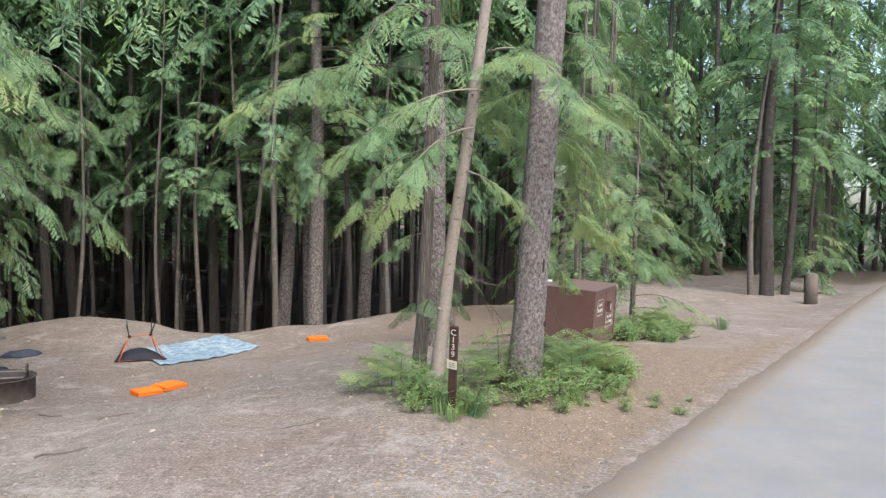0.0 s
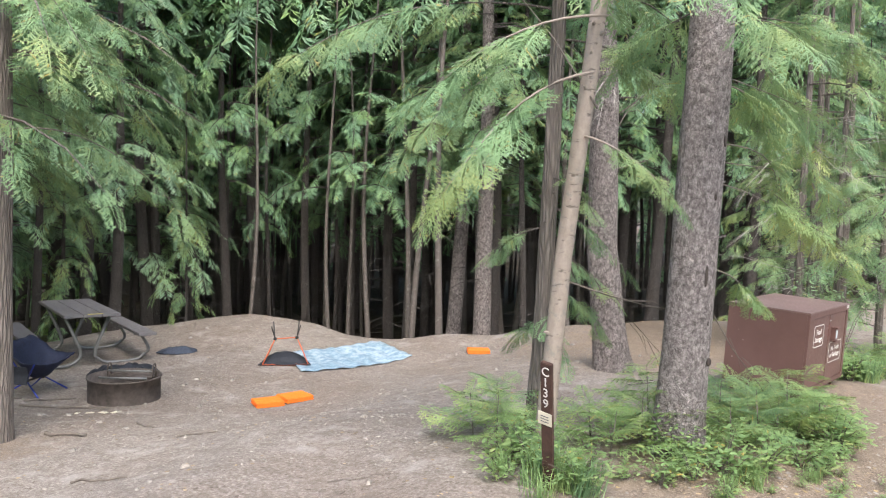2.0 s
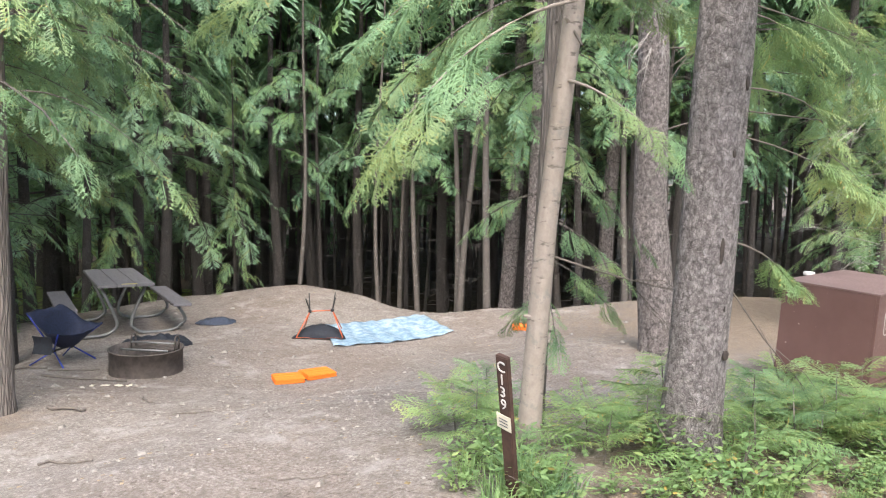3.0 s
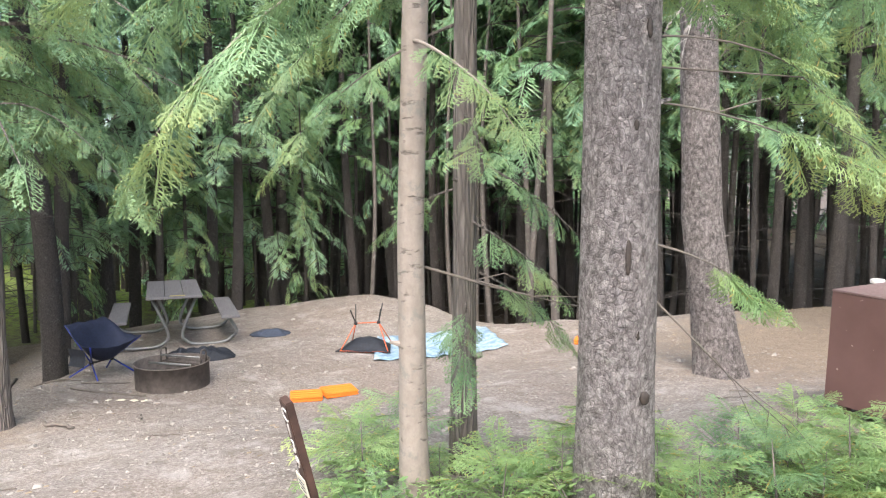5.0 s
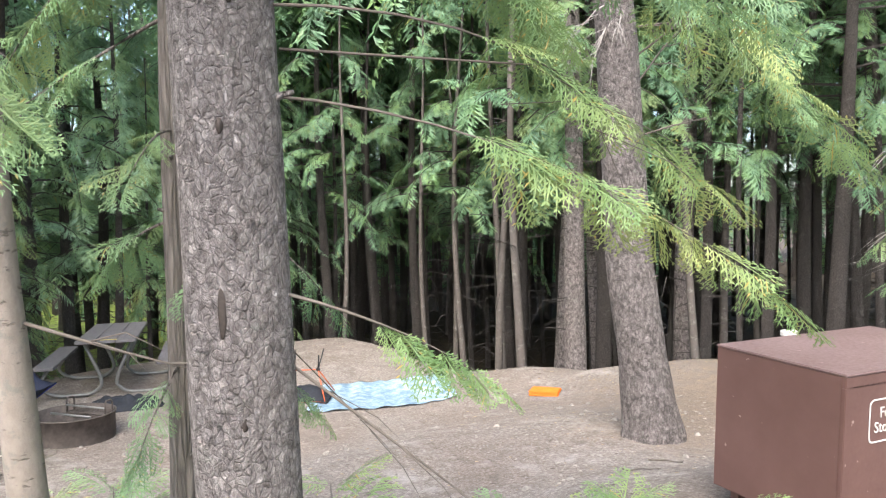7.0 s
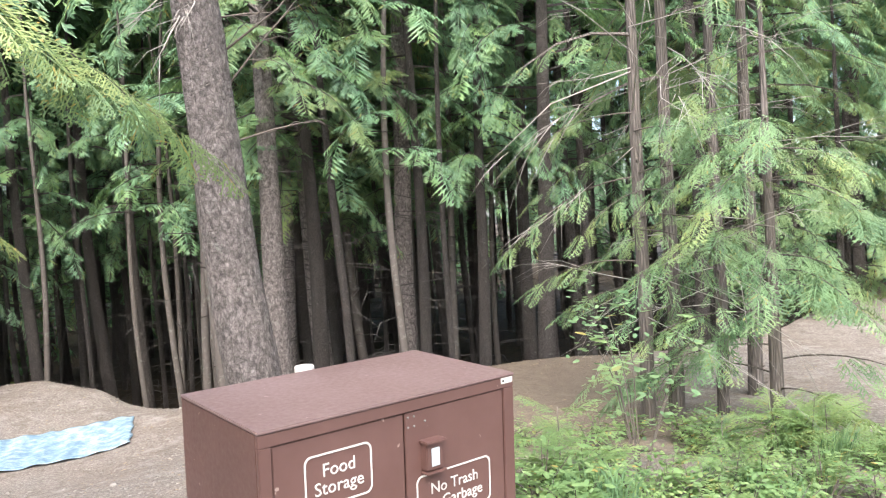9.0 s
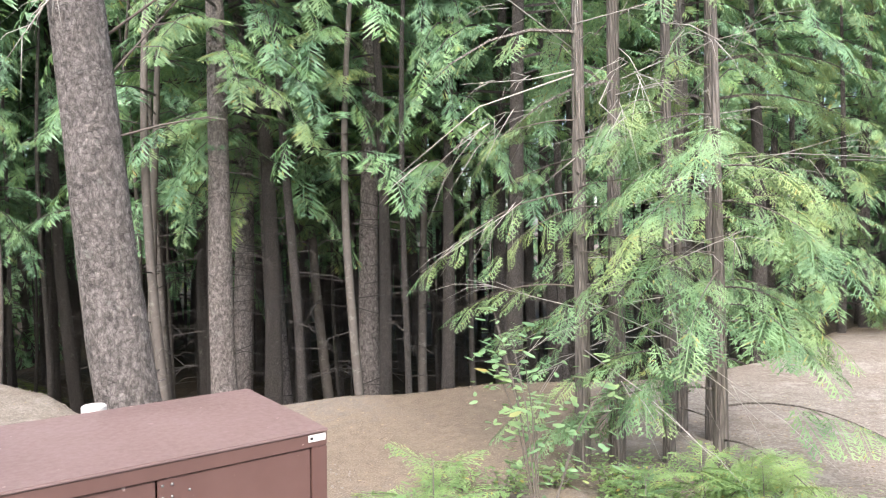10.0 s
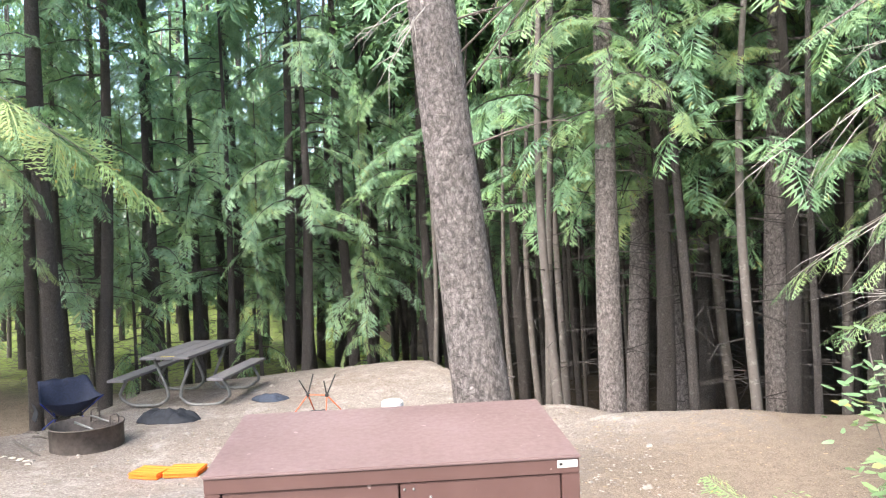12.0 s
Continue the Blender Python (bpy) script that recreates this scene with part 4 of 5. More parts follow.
def shrub(seed, h, spread, leafmat, leaves=260, oval=0.022, name="leafy_shrub", label="low leafy shrub with small oval yellow-green leaves"):
    r = np.random.default_rng(seed)
    ob = thing(name, pose(0, 0, 0), label, "shrub", "shrubs")
    stems, verts, faces = Soup(), [], []
    tips = []
    for k in range(9):
        a = r.uniform(0, 6.28)
        q = r.uniform(0.3, 1.0) * spread
        tip = Vector((math.cos(a) * q, math.sin(a) * q, h * r.uniform(0.55, 1.0)))
        mid = tip * 0.5 + Vector((0, 0, h * 0.12))
        stems.add(*tube([(0, 0, -0.04), mid, tip], [0.006, 0.004, 0.0015], 4))
        tips.append((mid, tip))
    for k in range(leaves):
        mid, tip = tips[int(r.integers(len(tips)))]
        s = r.random() ** 0.7
        p = (mid * 0.5).lerp(tip, s) + Vector(r.normal(0, 0.05 * spread / 0.3, 3).tolist())
        p.z = max(p.z, 0.01)
        a = r.uniform(0, 6.28)
        d = Vector((math.cos(a), math.sin(a), r.uniform(-0.4, 0.4))).normalized()
        n = Vector((r.uniform(-.5, .5), r.uniform(-.5, .5), 1))
        w = d.cross(n).normalized()
        L = oval * r.uniform(0.7, 1.5)
        o = len(verts)
        up = d.cross(w)
        verts += [tuple(p), tuple(p + d * L * 0.5 + w * L * 0.42), tuple(p + d * L * 1.5 + w * L * 0.3), tuple(p + d * L * 2), tuple(p + d * L * 1.5 - w * L * 0.3), tuple(p + d * L * 0.5 - w * L * 0.42)]
        faces += [(o, o + 1, o + 2, o + 3), (o, o + 3, o + 4, o + 5)]
    tagged(raw("stem", stems.v, stems.f, TWIG, ob), kind="stuff")
    tagged(raw("leaf", verts, faces, leafmat, ob), kind="stuff")
    return ob


def grass_tuft(seed, h, blades, leafmat):
    r = np.random.default_rng(seed)
    verts, faces = [], []
    for k in range(blades):
        a = r.uniform(0, 6.28)
        p = Vector((r.normal(0, 0.05), r.normal(0, 0.05), -0.01))
        L = h * r.uniform(0.5, 1.1)
        out = Vector((math.cos(a), math.sin(a), 0))
        w = Vector((-out.y, out.x, 0)) * 0.003
        q = p + Vector((0, 0, L * 0.65)) + out * L * 0.2
        e = p + Vector((0, 0, L * r.uniform(0.6, 0.9))) + out * L * r.uniform(0.4, 0.8)
        o = len(verts)
        verts += [tuple(p - w), tuple(p + w), tuple(q + w), tuple(q - w), tuple(e)]
        faces += [(o, o + 1, o + 2, o + 3), (o + 3, o + 2, o + 4)]
    me = raw("grass_tuft", verts, faces, leafmat)
    return tagged(me, "tuft of thin green grass on the verge", "grass", "grass tufts")


def set_many(protos, places):
    first = set(protos)
    for x, y, s in places:
        ob = protos[int(rng.integers(len(protos)))]
        m = pose(x, y, height(x, y), rng.normal(0, 4), rng.normal(0, 4), rng.uniform(0, 360)) @ Matrix.Diagonal((s, s, s, 1))
        if ob in first:
            first.discard(ob)
            ob.matrix_world = m
        else:
            copy_thing(ob, m).matrix_basis = m
    for ob in first:
        bpy.data.objects.remove(ob) if not ob.children else None


def along(count, ax, ay, bx, by, spread, lo, hi):
    r = rng
    made = []
    for k in range(count):
        s = r.random()
        made.append((ax + (bx - ax) * s + r.normal(0, spread), ay + (by - ay) * s + r.normal(0, spread), r.uniform(lo, hi)))
    return made


SEEDLINGS = [seedling(61, 0.42, 0.46, LEAF_BUSH, 11), seedling(62, 0.34, 0.42, LEAF_BUSH, 9), seedling(63, 0.5, 0.5, LEAF_BUSH, 13), seedling(64, 0.4, 0.46, LEAF_CEDAR, 10)]
set_many(SEEDLINGS, [(-1.95, 6.75, 0.95), (-1.75, 6.35, 0.75), (-1.25, 6.75, 0.9), (-1.05, 6.5, 0.75), (-1.0, 7.25, 0.95), (-0.4, 6.95, 0.85), (-0.3, 7.4, 0.95),
                     (-0.6, 7.65, 0.95), (-0.15, 7.8, 0.95), (-0.1, 8.25, 0.9), (-0.5, 8.4, 0.9), (-1.35, 6.15, 0.55), (-0.2, 11.4, 1.0), (-0.6, 11.9, 0.7), (0.3, 12.7, 0.7), (0.9, 12.9, 0.8)])
SHRUBS = [shrub(71, 0.26, 0.28, LEAF_BUSH), shrub(72, 0.2, 0.24, LEAF_BUSH, 200), shrub(73, 0.32, 0.3, LEAF_BUSH, 320)]
set_many(SHRUBS, along(10, -1.6, 6.05, -1.0, 6.0, 0.14, 0.4, 0.9) + along(14, -0.7, 6.3, 0.15, 7.5, 0.18, 0.4, 1.0) + along(8, 0.1, 7.5, 0.0, 8.6, 0.16, 0.5, 1.0) + along(26, -0.8, 5.9, 0.6, 7.6, 0.2, 0.2, 0.45)
         + along(22, 0.45, 11.4, 1.25, 12.9, 0.26, 0.5, 1.0) + along(10, -0.9, 12.6, 0.4, 13.2, 0.2, 0.6, 1.0) + along(10, -0.3, 10.9, 0.2, 11.4, 0.2, 0.6, 1.1))
TUFTS = [grass_tuft(81, 0.3, 70, LEAF_BUSH), grass_tuft(82, 0.22, 60, LEAF_BUSH), grass_tuft(83, 0.38, 90, LEAF_CEDAR)]
set_many(TUFTS, along(12, -1.5, 5.95, -1.0, 5.8, 0.12, 0.6, 1.1) + along(9, -0.5, 6.3, 0.2, 7.6, 0.2, 0.4, 0.8) + along(18, 0.4, 11.4, 1.3, 13.2, 0.28, 0.6, 1.0) + along(8, 0.0, 10.9, 0.3, 11.3, 0.1, 0.7, 1.1))
SEED2 = [seedling(65, 0.38, 0.44, LEAF_BUSH, 10), seedling(66, 0.46, 0.5, LEAF_BUSH, 12)]
set_many(SEED2, along(4, -1.7, 6.55, -0.5, 7.1, 0.14, 0.55, 0.85) + along(6, -0.3, 7.3, -0.15, 8.5, 0.16, 0.6, 0.95) + along(4, 0.4, 12.2, 1.1, 13.3, 0.2, 0.6, 0.9))
MAPLES = [shrub(91, 1.25, 0.55, LEAF_CEDAR, 300, 0.034, "young_maple", "young broad-leaved maple with pale green leaves by the locker")]
set_many(MAPLES, [(0.0, 12.05, 1.0)])


# ---- things on the site ----
def box_bm(sx, sy, sz, at=(0, 0, 0), bevel=0.004, m=None):
    """A bevelled block with its lower corner at the given place."""
    bm = bmesh.new()
    bmesh.ops.create_cube(bm, size=1.0)
    bmesh.ops.scale(bm, vec=(sx, sy, sz), verts=bm.verts)
    bmesh.ops.translate(bm, vec=(at[0] + sx / 2, at[1] + sy / 2, at[2] + sz / 2), verts=bm.verts)
    if bevel:
        bmesh.ops.bevel(bm, geom=bm.edges[:], offset=bevel, segments=2, affect="EDGES")
    if m is not None:
        bmesh.ops.transform(bm, matrix=m, verts=bm.verts)
    return bm


def pipe(name, points, radius, material, parent, label="", sides=8, k=6):
    """A round bar through points, its bends rounded."""
    pts = [Vector(p) for p in points]
    path = [pts[0]]
    for i in range(1, len(pts) - 1):
        a, b, c = pts[i - 1], pts[i], pts[i + 1]
        p, q = b.lerp(a, 0.35), b.lerp(c, 0.35)
        path += [p.lerp(b, j / k).lerp(b.lerp(q, j / k), j / k) for j in range(k + 1)]
    path.append(pts[-1])
    v, f = tube(path, [radius] * len(path), sides)
    return raw(name, v, f, material, parent, label, True)


def letters(text, size, material, parent, m, name="lettering", label="", spacing=1.0, thick=0.0015):
    cu = bpy.data.curves.new("text", "FONT")
    cu.body, cu.size, cu.extrude, cu.align_x, cu.align_y, cu.space_line = text, size, thick, "CENTER", "CENTER", spacing
    cu.resolution_u = 3
    tmp = new("text", cu)
    bpy.context.view_layer.update()
    me = bpy.data.meshes.new_from_object(tmp.evaluated_get(bpy.context.evaluated_depsgraph_get()))
    bpy.data.objects.remove(tmp)
    bpy.data.curves.remove(cu)
    me.transform(m)
    me.materials.clear()
    me.materials.append(material)
    ob = new(name, me)
    ob.parent = parent
    return tagged(ob, label)


def painted_metal(name="brown_painted_steel", low=(0.085, 0.043, 0.037), high=(0.125, 0.068, 0.06)):
    a = Mat(name, 0.42)
    v = a.coord()
    big = a.noise(v, 2.2, 5, 0.6)
    fine = a.noise(v, 40, 5, 0.7)
    chips = a.ramp(a.noise(v, 22, 3, 0.5), [(0.715, (0, 0, 0)), (0.735, (1, 1, 1))])
    c = a.ramp(big, [(0.3, low), (0.7, high)])
    c = a.mix(a.math("MULTIPLY", fine, 0.2), c, (0.15, 0.09, 0.083))
    c = a.mix(a.math("MULTIPLY", chips, 0.6), c, (0.42, 0.34, 0.31))
    a.color(c)
    a.t.links.new(a.ramp(fine, [(0.3, (0.36, 0.36, 0.36)), (0.7, (0.55, 0.55, 0.55))]), a.b.inputs["Roughness"])
    a.bump(big, 0.08, 0.01)
    return a.m


def weathered_wood():
    a = Mat("weathered_planks", 0.75)
    v = a.coord((1, 14, 14))
    g = a.noise(v, 5, 6, 0.7)
    oi = a.n("ObjectInfo").outputs["Random"]
    c = a.ramp(g, [(0.3, (0.085, 0.08, 0.085)), (0.7, (0.2, 0.19, 0.2))])
    c = a.mix(a.math("MULTIPLY", oi, 0.5), c, (0.13, 0.125, 0.13))
    a.color(c)
    a.bump(g, 0.4, 0.004)
    return a.m


def tarp_material():
    a = Mat("patterned_tarp", 0.5)
    v = a.coord()
    n1 = a.noise(v, 9, 5, 0.7)
    n2 = a.noise(v, 30, 4, 0.7)
    c = a.ramp(n1, [(0.38, (0.1, 0.19, 0.28)), (0.5, (0.22, 0.33, 0.43)), (0.62, (0.42, 0.5, 0.56))])
    c = a.mix(a.math("MULTIPLY", n2, 0.4), c, (0.28, 0.38, 0.46))
    a.color(c)
    a.bump(n1, 0.3, 0.01)
    return a.m


STEEL_BROWN = painted_metal()
# lid steel, lightened and greyed so its colour carries the sky's sheen
STEEL_SHEEN = painted_metal("sky_sheen_steel", (0.14, 0.092, 0.088), (0.205, 0.143, 0.14))
WHITE = plain("white_paint", (0.55, 0.53, 0.51), 0.5, 0, 0.08)
PLANK = weathered_wood()
GALV = plain("galvanised_pipe", (0.2, 0.2, 0.195), 0.5, 0.5, 0.15, 20)
RUST = plain("rusted_steel", (0.1, 0.083, 0.074), 0.8, 0.1, 0.3, 14, 0.3)
SOOT = plain("ash", (0.12, 0.11, 0.1), 0.95, 0, 0.35, 25, 0.5)
NAVY = plain("navy_fabric", (0.012, 0.018, 0.045), 0.8, 0, 0.25, 40, 0.3)
CHARCOAL = plain("charcoal_fabric", (0.013, 0.016, 0.024), 0.75, 0, 0.3, 30, 0.3)
SLATE = plain("slate_fabric", (0.035, 0.046, 0.072), 0.8, 0, 0.25, 30, 0.3)
BLUE_ROD = plain("blue_anodised_rod", (0.03, 0.05, 0.3), 0.35, 0.4, 0.1)
ORANGE_ROD = plain("orange_anodised_rod", (0.6, 0.13, 0.05), 0.4, 0.2, 0.1)
BLACK = plain("black_plastic", (0.02, 0.02, 0.02), 0.5, 0, 0.2)
ORANGE = plain("orange_foam", (0.85, 0.2, 0.02), 0.7, 0, 0.1, 60, 0.2)
POST_BROWN = plain("brown_stained_wood", (0.06, 0.03, 0.022), 0.7, 0, 0.3, 18, 0.3)
PAPER = plain("weathered_paper", (0.62, 0.58, 0.46), 0.8, 0, 0.12, 20)
TARP = tarp_material()
YELLOW = plain("yellow_tape", (0.5, 0.4, 0.1), 0.6)
STRAW = plain("straw_leaf", (0.36, 0.27, 0.13), 0.8, 0, 0.4, 12)
STONE = plain("grey_stone", (0.27, 0.245, 0.22), 0.9, 0, 0.3, 20, 0.4)
LITTER = plain("dry_litter", (0.33, 0.25, 0.16), 0.9, 0, 0.45, 8)


def slab(at, sx, sy, sz, bevel, name, mat, parent, label=""):
    return part(name, box_bm(sx, sy, sz, at, bevel), mat, parent, label)


def rounded_frame(w, h, r, t, name, mat, parent, m, label=""):
    """A flat raised outline with round corners, in the local x-z plane."""
    def ring(w, h, r):
        pts = []
        for cx, cz, a0 in ((w / 2 - r, h / 2 - r, 0), (-w / 2 + r, h / 2 - r, 90), (-w / 2 + r, -h / 2 + r, 180), (w / 2 - r, -h / 2 + r, 270)):
            pts += [(cx + r * math.cos(radians(a0 + k * 18)), cz + r * math.sin(radians(a0 + k * 18))) for k in range(6)]
        return pts
    o, i = ring(w, h, r), ring(w - 2 * t, h - 2 * t, r - t * 0.6)
    n = len(o)
    verts = [tuple(m @ Vector((x, y, z))) for y in (0.0, -0.002) for x, z in o + i]
    faces = []
    for k in range(n):
        j = (k + 1) % n
        faces += [(2 * n + k, 2 * n + j, 3 * n + j, 3 * n + k), (k, 2 * n + k, 2 * n + j, j)[::-1], (n + k, n + j, 3 * n + j, 3 * n + k)[::-1]]
    return raw(name, verts, faces, mat, parent, label)


def food_locker():
    W, D, H = 1.22, 0.72, 0.80
    ob = thing("food_storage_locker", pose(-0.164, 9.269, -0.112, 2.6, 0, 77.2), "brown painted steel bear-proof food locker with two doors", "locker")
    z0 = 0.06
    for name, at, s in (("side_panel", (0, 0.02, z0), (0.012, D - 0.02, H - z0 - 0.012)), ("side_panel", (W - 0.012, 0.02, z0), (0.012, D - 0.02, H - z0 - 0.012)),
                        ("back_panel", (0.012, D - 0.012, z0), (W - 0.024, 0.012, H - z0 - 0.012)), ("floor_panel", (0.012, 0.03, z0), (W - 0.024, D - 0.042, 0.012))):
        slab(at, *s, 0.003, name, STEEL_BROWN, ob)
    slab((-0.004, -0.006, H - 0.012), W + 0.008, D + 0.01, 0.012, 0.004, "top", STEEL_SHEEN, ob, "brown steel lid with painted-in sky sheen and pale scuffs")
    slab((0, 0, H - 0.062), W, 0.02, 0.05, 0.003, "rail", STEEL_BROWN, ob)
    slab((0, 0, z0), W, 0.02, 0.04, 0.003, "rail", STEEL_BROWN, ob)
    slab((0, 0, z0 + 0.04), 0.05, 0.02, H - z0 - 0.102, 0.003, "stile", STEEL_BROWN, ob)
    slab((W - 0.06, 0, z0 + 0.04), 0.06, 0.02, H - z0 - 0.102, 0.003, "stile", STEEL_BROWN, ob)
    for x in (0.06, W - 0.12):
        for y in (0.06, D - 0.12):
            slab((x, y, -0.04), 0.06, 0.06, 0.1, 0.004, "foot", STEEL_BROWN, ob)
    zt, zb = H - 0.066, z0 + 0.046
    left = slab((0.055, 0.008, zb), 0.565, 0.012, zt - zb, 0.003, "door", STEEL_BROWN, ob, "closed brown door with white food storage lettering")
    right = slab((0.626, 0.005, zb), 0.53, 0.012, zt - zb, 0.003, "door", STEEL_BROWN, ob, "closed brown door with latch and white lettering")
    face = Matrix.Rotation(radians(90), 4, "X")
    for door, cx, cz, w, h, txt, size, yy in ((left, 0.32, H - 0.235, 0.29, 0.2, "Food\nStorage", 0.07, 0.006), (right, 0.87, H - 0.435, 0.4, 0.2, "No Trash\nor Garbage", 0.066, 0.003)):
        rounded_frame(w, h, 0.03, 0.007, "sign_border", WHITE, door, Matrix.Translation((cx, yy, cz)), "white rounded border line")
        letters(txt, size, WHITE, door, Matrix.Translation((cx, yy - 0.001, cz)) @ face, "lettering", "white painted lettering", 0.95)
    latch = slab((0.70, -0.035, H - 0.31), 0.085, 0.045, 0.115, 0.004, "latch_box", STEEL_BROWN, right, "brown steel latch hood")
    slab((0.69, -0.05, H - 0.2), 0.105, 0.06, 0.012, 0.003, "hood", STEEL_BROWN, right)
    slab((0.695, -0.045, H - 0.325), 0.1, 0.05, 0.01, 0.003, "lip", STEEL_BROWN, right)
    slab((0.722, -0.038, H - 0.295), 0.042, 0.004, 0.075, 0.002, "label_plate", plain("pale_label", (0.5, 0.58, 0.62), 0.5), right, "pale blue and white label")
    for x, z in ((0.64, 0.085), (0.67, 0.085), (0.64, 0.125), (0.67, 0.125), (0.725, 0.115)):
        bm = bmesh.new()
        bmesh.ops.create_uvsphere(bm, u_segments=8, v_segments=5, radius=0.005)
        bmesh.ops.translate(bm, vec=(x, 0.004, H - z), verts=bm.verts)
        part("bolt", bm, GALV, right)
    slab((W - 0.075, -0.0025, H - 0.042), 0.068, 0.003, 0.026, 0.001, "sticker", WHITE, ob, "small white serial sticker")
    slab((W - 0.068, -0.0045, H - 0.033), 0.01, 0.002, 0.008, 0, "sticker_mark", BLACK, ob)
    return ob


food_locker()


def marker_pipe():
    x, y = -0.754, 10.028
    z = height(x, y)
    ob = thing("white_pipe", pose(x, y, z), "slim standpipe with a round white cap behind the locker", "pipe")
    v, f = tube([(0, 0, -0.1), (0, 0, 0.719 - z)], [0.022, 0.022], 12)
    raw("pipe", v, f, TWIG, ob, "", True)
    v, f = tube([(0, 0, 0.704 - z), (0, 0, 0.708 - z), (0, 0, 0.728 - z), (0, 0, 0.734 - z)], [0.044, 0.047, 0.047, 0.04], 20)
    raw("cap", v, f, WHITE, ob)


marker_pipe()


def site_marker():
    base, top = Vector((-1.17, 5.8, height(-1.17, 5.8))), Vector((-1.12, 5.58, 0.735))
    up = (top - base).normalized()
    face = Vector((-0.2, -0.98, 0))
    face = (face - up * face.dot(up)).normalized()
    x = up.cross(face)
    x = -x if x.dot(Vector((1, 0, 0))) < 0 else x
    y = up.cross(x)
    m = Matrix((x, y, up)).transposed().to_4x4()
    m.translation = base
    ob = thing("site_marker_post", m, "leaning dark brown wooden post with routed white site number", "sign post")
    L = (top - base).length
    part("post", box_bm(0.066, 0.028, L + 0.15, (-0.033, -0.022, -0.15), 0.004), POST_BROWN, ob)
    fm = Matrix.Rotation(radians(90), 4, "X")
    for k, ch in enumerate("C139"):
        letters(ch, 0.072, WHITE, ob, Matrix.Translation((0, -0.0235, L - 0.05 - 0.062 * k)) @ fm, "letter", "white routed character")
    tag = part("paper_tag", box_bm(0.085, 0.003, 0.075, (-0.045, -0.029, L - 0.36), 0.001), PAPER, ob, "faded paper permit tag")
    for k in range(3):
        part("print_line", box_bm(0.05, 0.001, 0.004, (-0.028, -0.031, L - 0.31 - 0.016 * k), 0), SLATE, tag)


site_marker()


def fire_ring():
    x, y = -7.31, 7.81
    z = height(x, y)
    ob = thing("fire_ring", pose(x, y, z, 0, 0, 30), "round rusted steel campfire ring with a cooking grate", "fire ring")
    R, h, n = 0.405, 0.27, 48
    prof = [(R, -0.05), (R, h - 0.012), (R + 0.014, h - 0.012), (R + 0.014, h), (R - 0.008, h), (R - 0.008, -0.05)]
    verts, faces = [], []
    for i in range(n):
        a = 2 * math.pi * i / n
        verts += [(r * math.cos(a), r * math.sin(a), zz) for r, zz in prof]
        j = (i + 1) % n
        faces += [(i * 6 + k, j * 6 + k, j * 6 + k + 1, i * 6 + k + 1) for k in range(5)]
    raw("ring", verts, faces, RUST, ob, "rusted brown steel band", True)
    bm = bmesh.new()
    bmesh.ops.create_grid(bm, x_segments=16, y_segments=16, size=0.4)
    for v in list(bm.verts):
        d = v.co.length
        v.co.z = 0.05 + 0.03 * noise.noise(v.co * 6)
        if d > 0.4:
            v.co.xy *= 0.4 / d
    part("ash_bed", bm, SOOT, ob, "grey ash and charred bits", True)
    grate = pipe("grate_bar", [(-0.27, 0.16, h + 0.02), (0.27, 0.16, h + 0.02)], 0.012, GALV, ob)
    for k in range(7):
        yy = 0.16 + 0.035 * k
        w = math.sqrt(max(0.01, 0.39 ** 2 - yy * yy)) if yy < 0.38 else 0.1
        pipe("grate_bar", [(-min(w, 0.27), yy, h - 0.05), (min(w, 0.27), yy, h - 0.05)], 0.007, RUST, ob, "", 6)
    for s in (-1, 1):
        pipe("handle", [(s * 0.27, 0.16, h - 0.06), (s * 0.27, 0.16, h + 0.1), (s * 0.27, 0.26, h + 0.1), (s * 0.27, 0.26, h - 0.06)], 0.01, RUST, ob)
    pipe("grate_bar", [(-0.3, -0.02, h - 0.03), (0.28, -0.05, h - 0.02)], 0.014, GALV, ob, "pale steel bar lying across the ring")


fire_ring()


def picnic_table():
    x, y = -9.83, 8.93
    z = height(x, y)
    ob = thing("picnic_table", pose(x, y, z, 0, 0, 157.6), "weathered grey plank picnic table with bent pipe frame", "picnic table")
    for k in range(3):
        slab((-0.915, -0.365 + 0.245 * k, 0.735), 1.83, 0.238, 0.04, 0.006, "tabletop_plank", PLANK, ob)
    for s in (-1, 1):
        slab((-0.915, s * 0.74 - 0.125, 0.42), 1.83, 0.25, 0.04, 0.006, "bench_plank", PLANK, ob, "grey bench plank")
    for e in (-0.62, 0.62):
        for s in (-1, 1):
            pipe("frame_pipe", [(e, s * 0.3, 0.73), (e, s * 0.06, 0.16), (e, s * 0.22, 0.025), (e, s * 0.66, 0.025), (e, s * 0.86, 0.16), (e, s * 0.72, 0.415)], 0.024, GALV, ob, "bent galvanised pipe leg", 10)
        slab((e - 0.02, -0.34, 0.71), 0.04, 0.68, 0.025, 0.003, "cleat", GALV, ob)
        for s in (-1, 1):
            slab((e - 0.02, s * 0.74 - 0.12, 0.4), 0.04, 0.24, 0.02, 0.003, "cleat", GALV, ob)
    slab((-0.9, -0.14, 0.775), 0.05, 0.2, 0.003, 0.001, "tape_strip", YELLOW, ob, "yellow strip on the table end")


picnic_table()


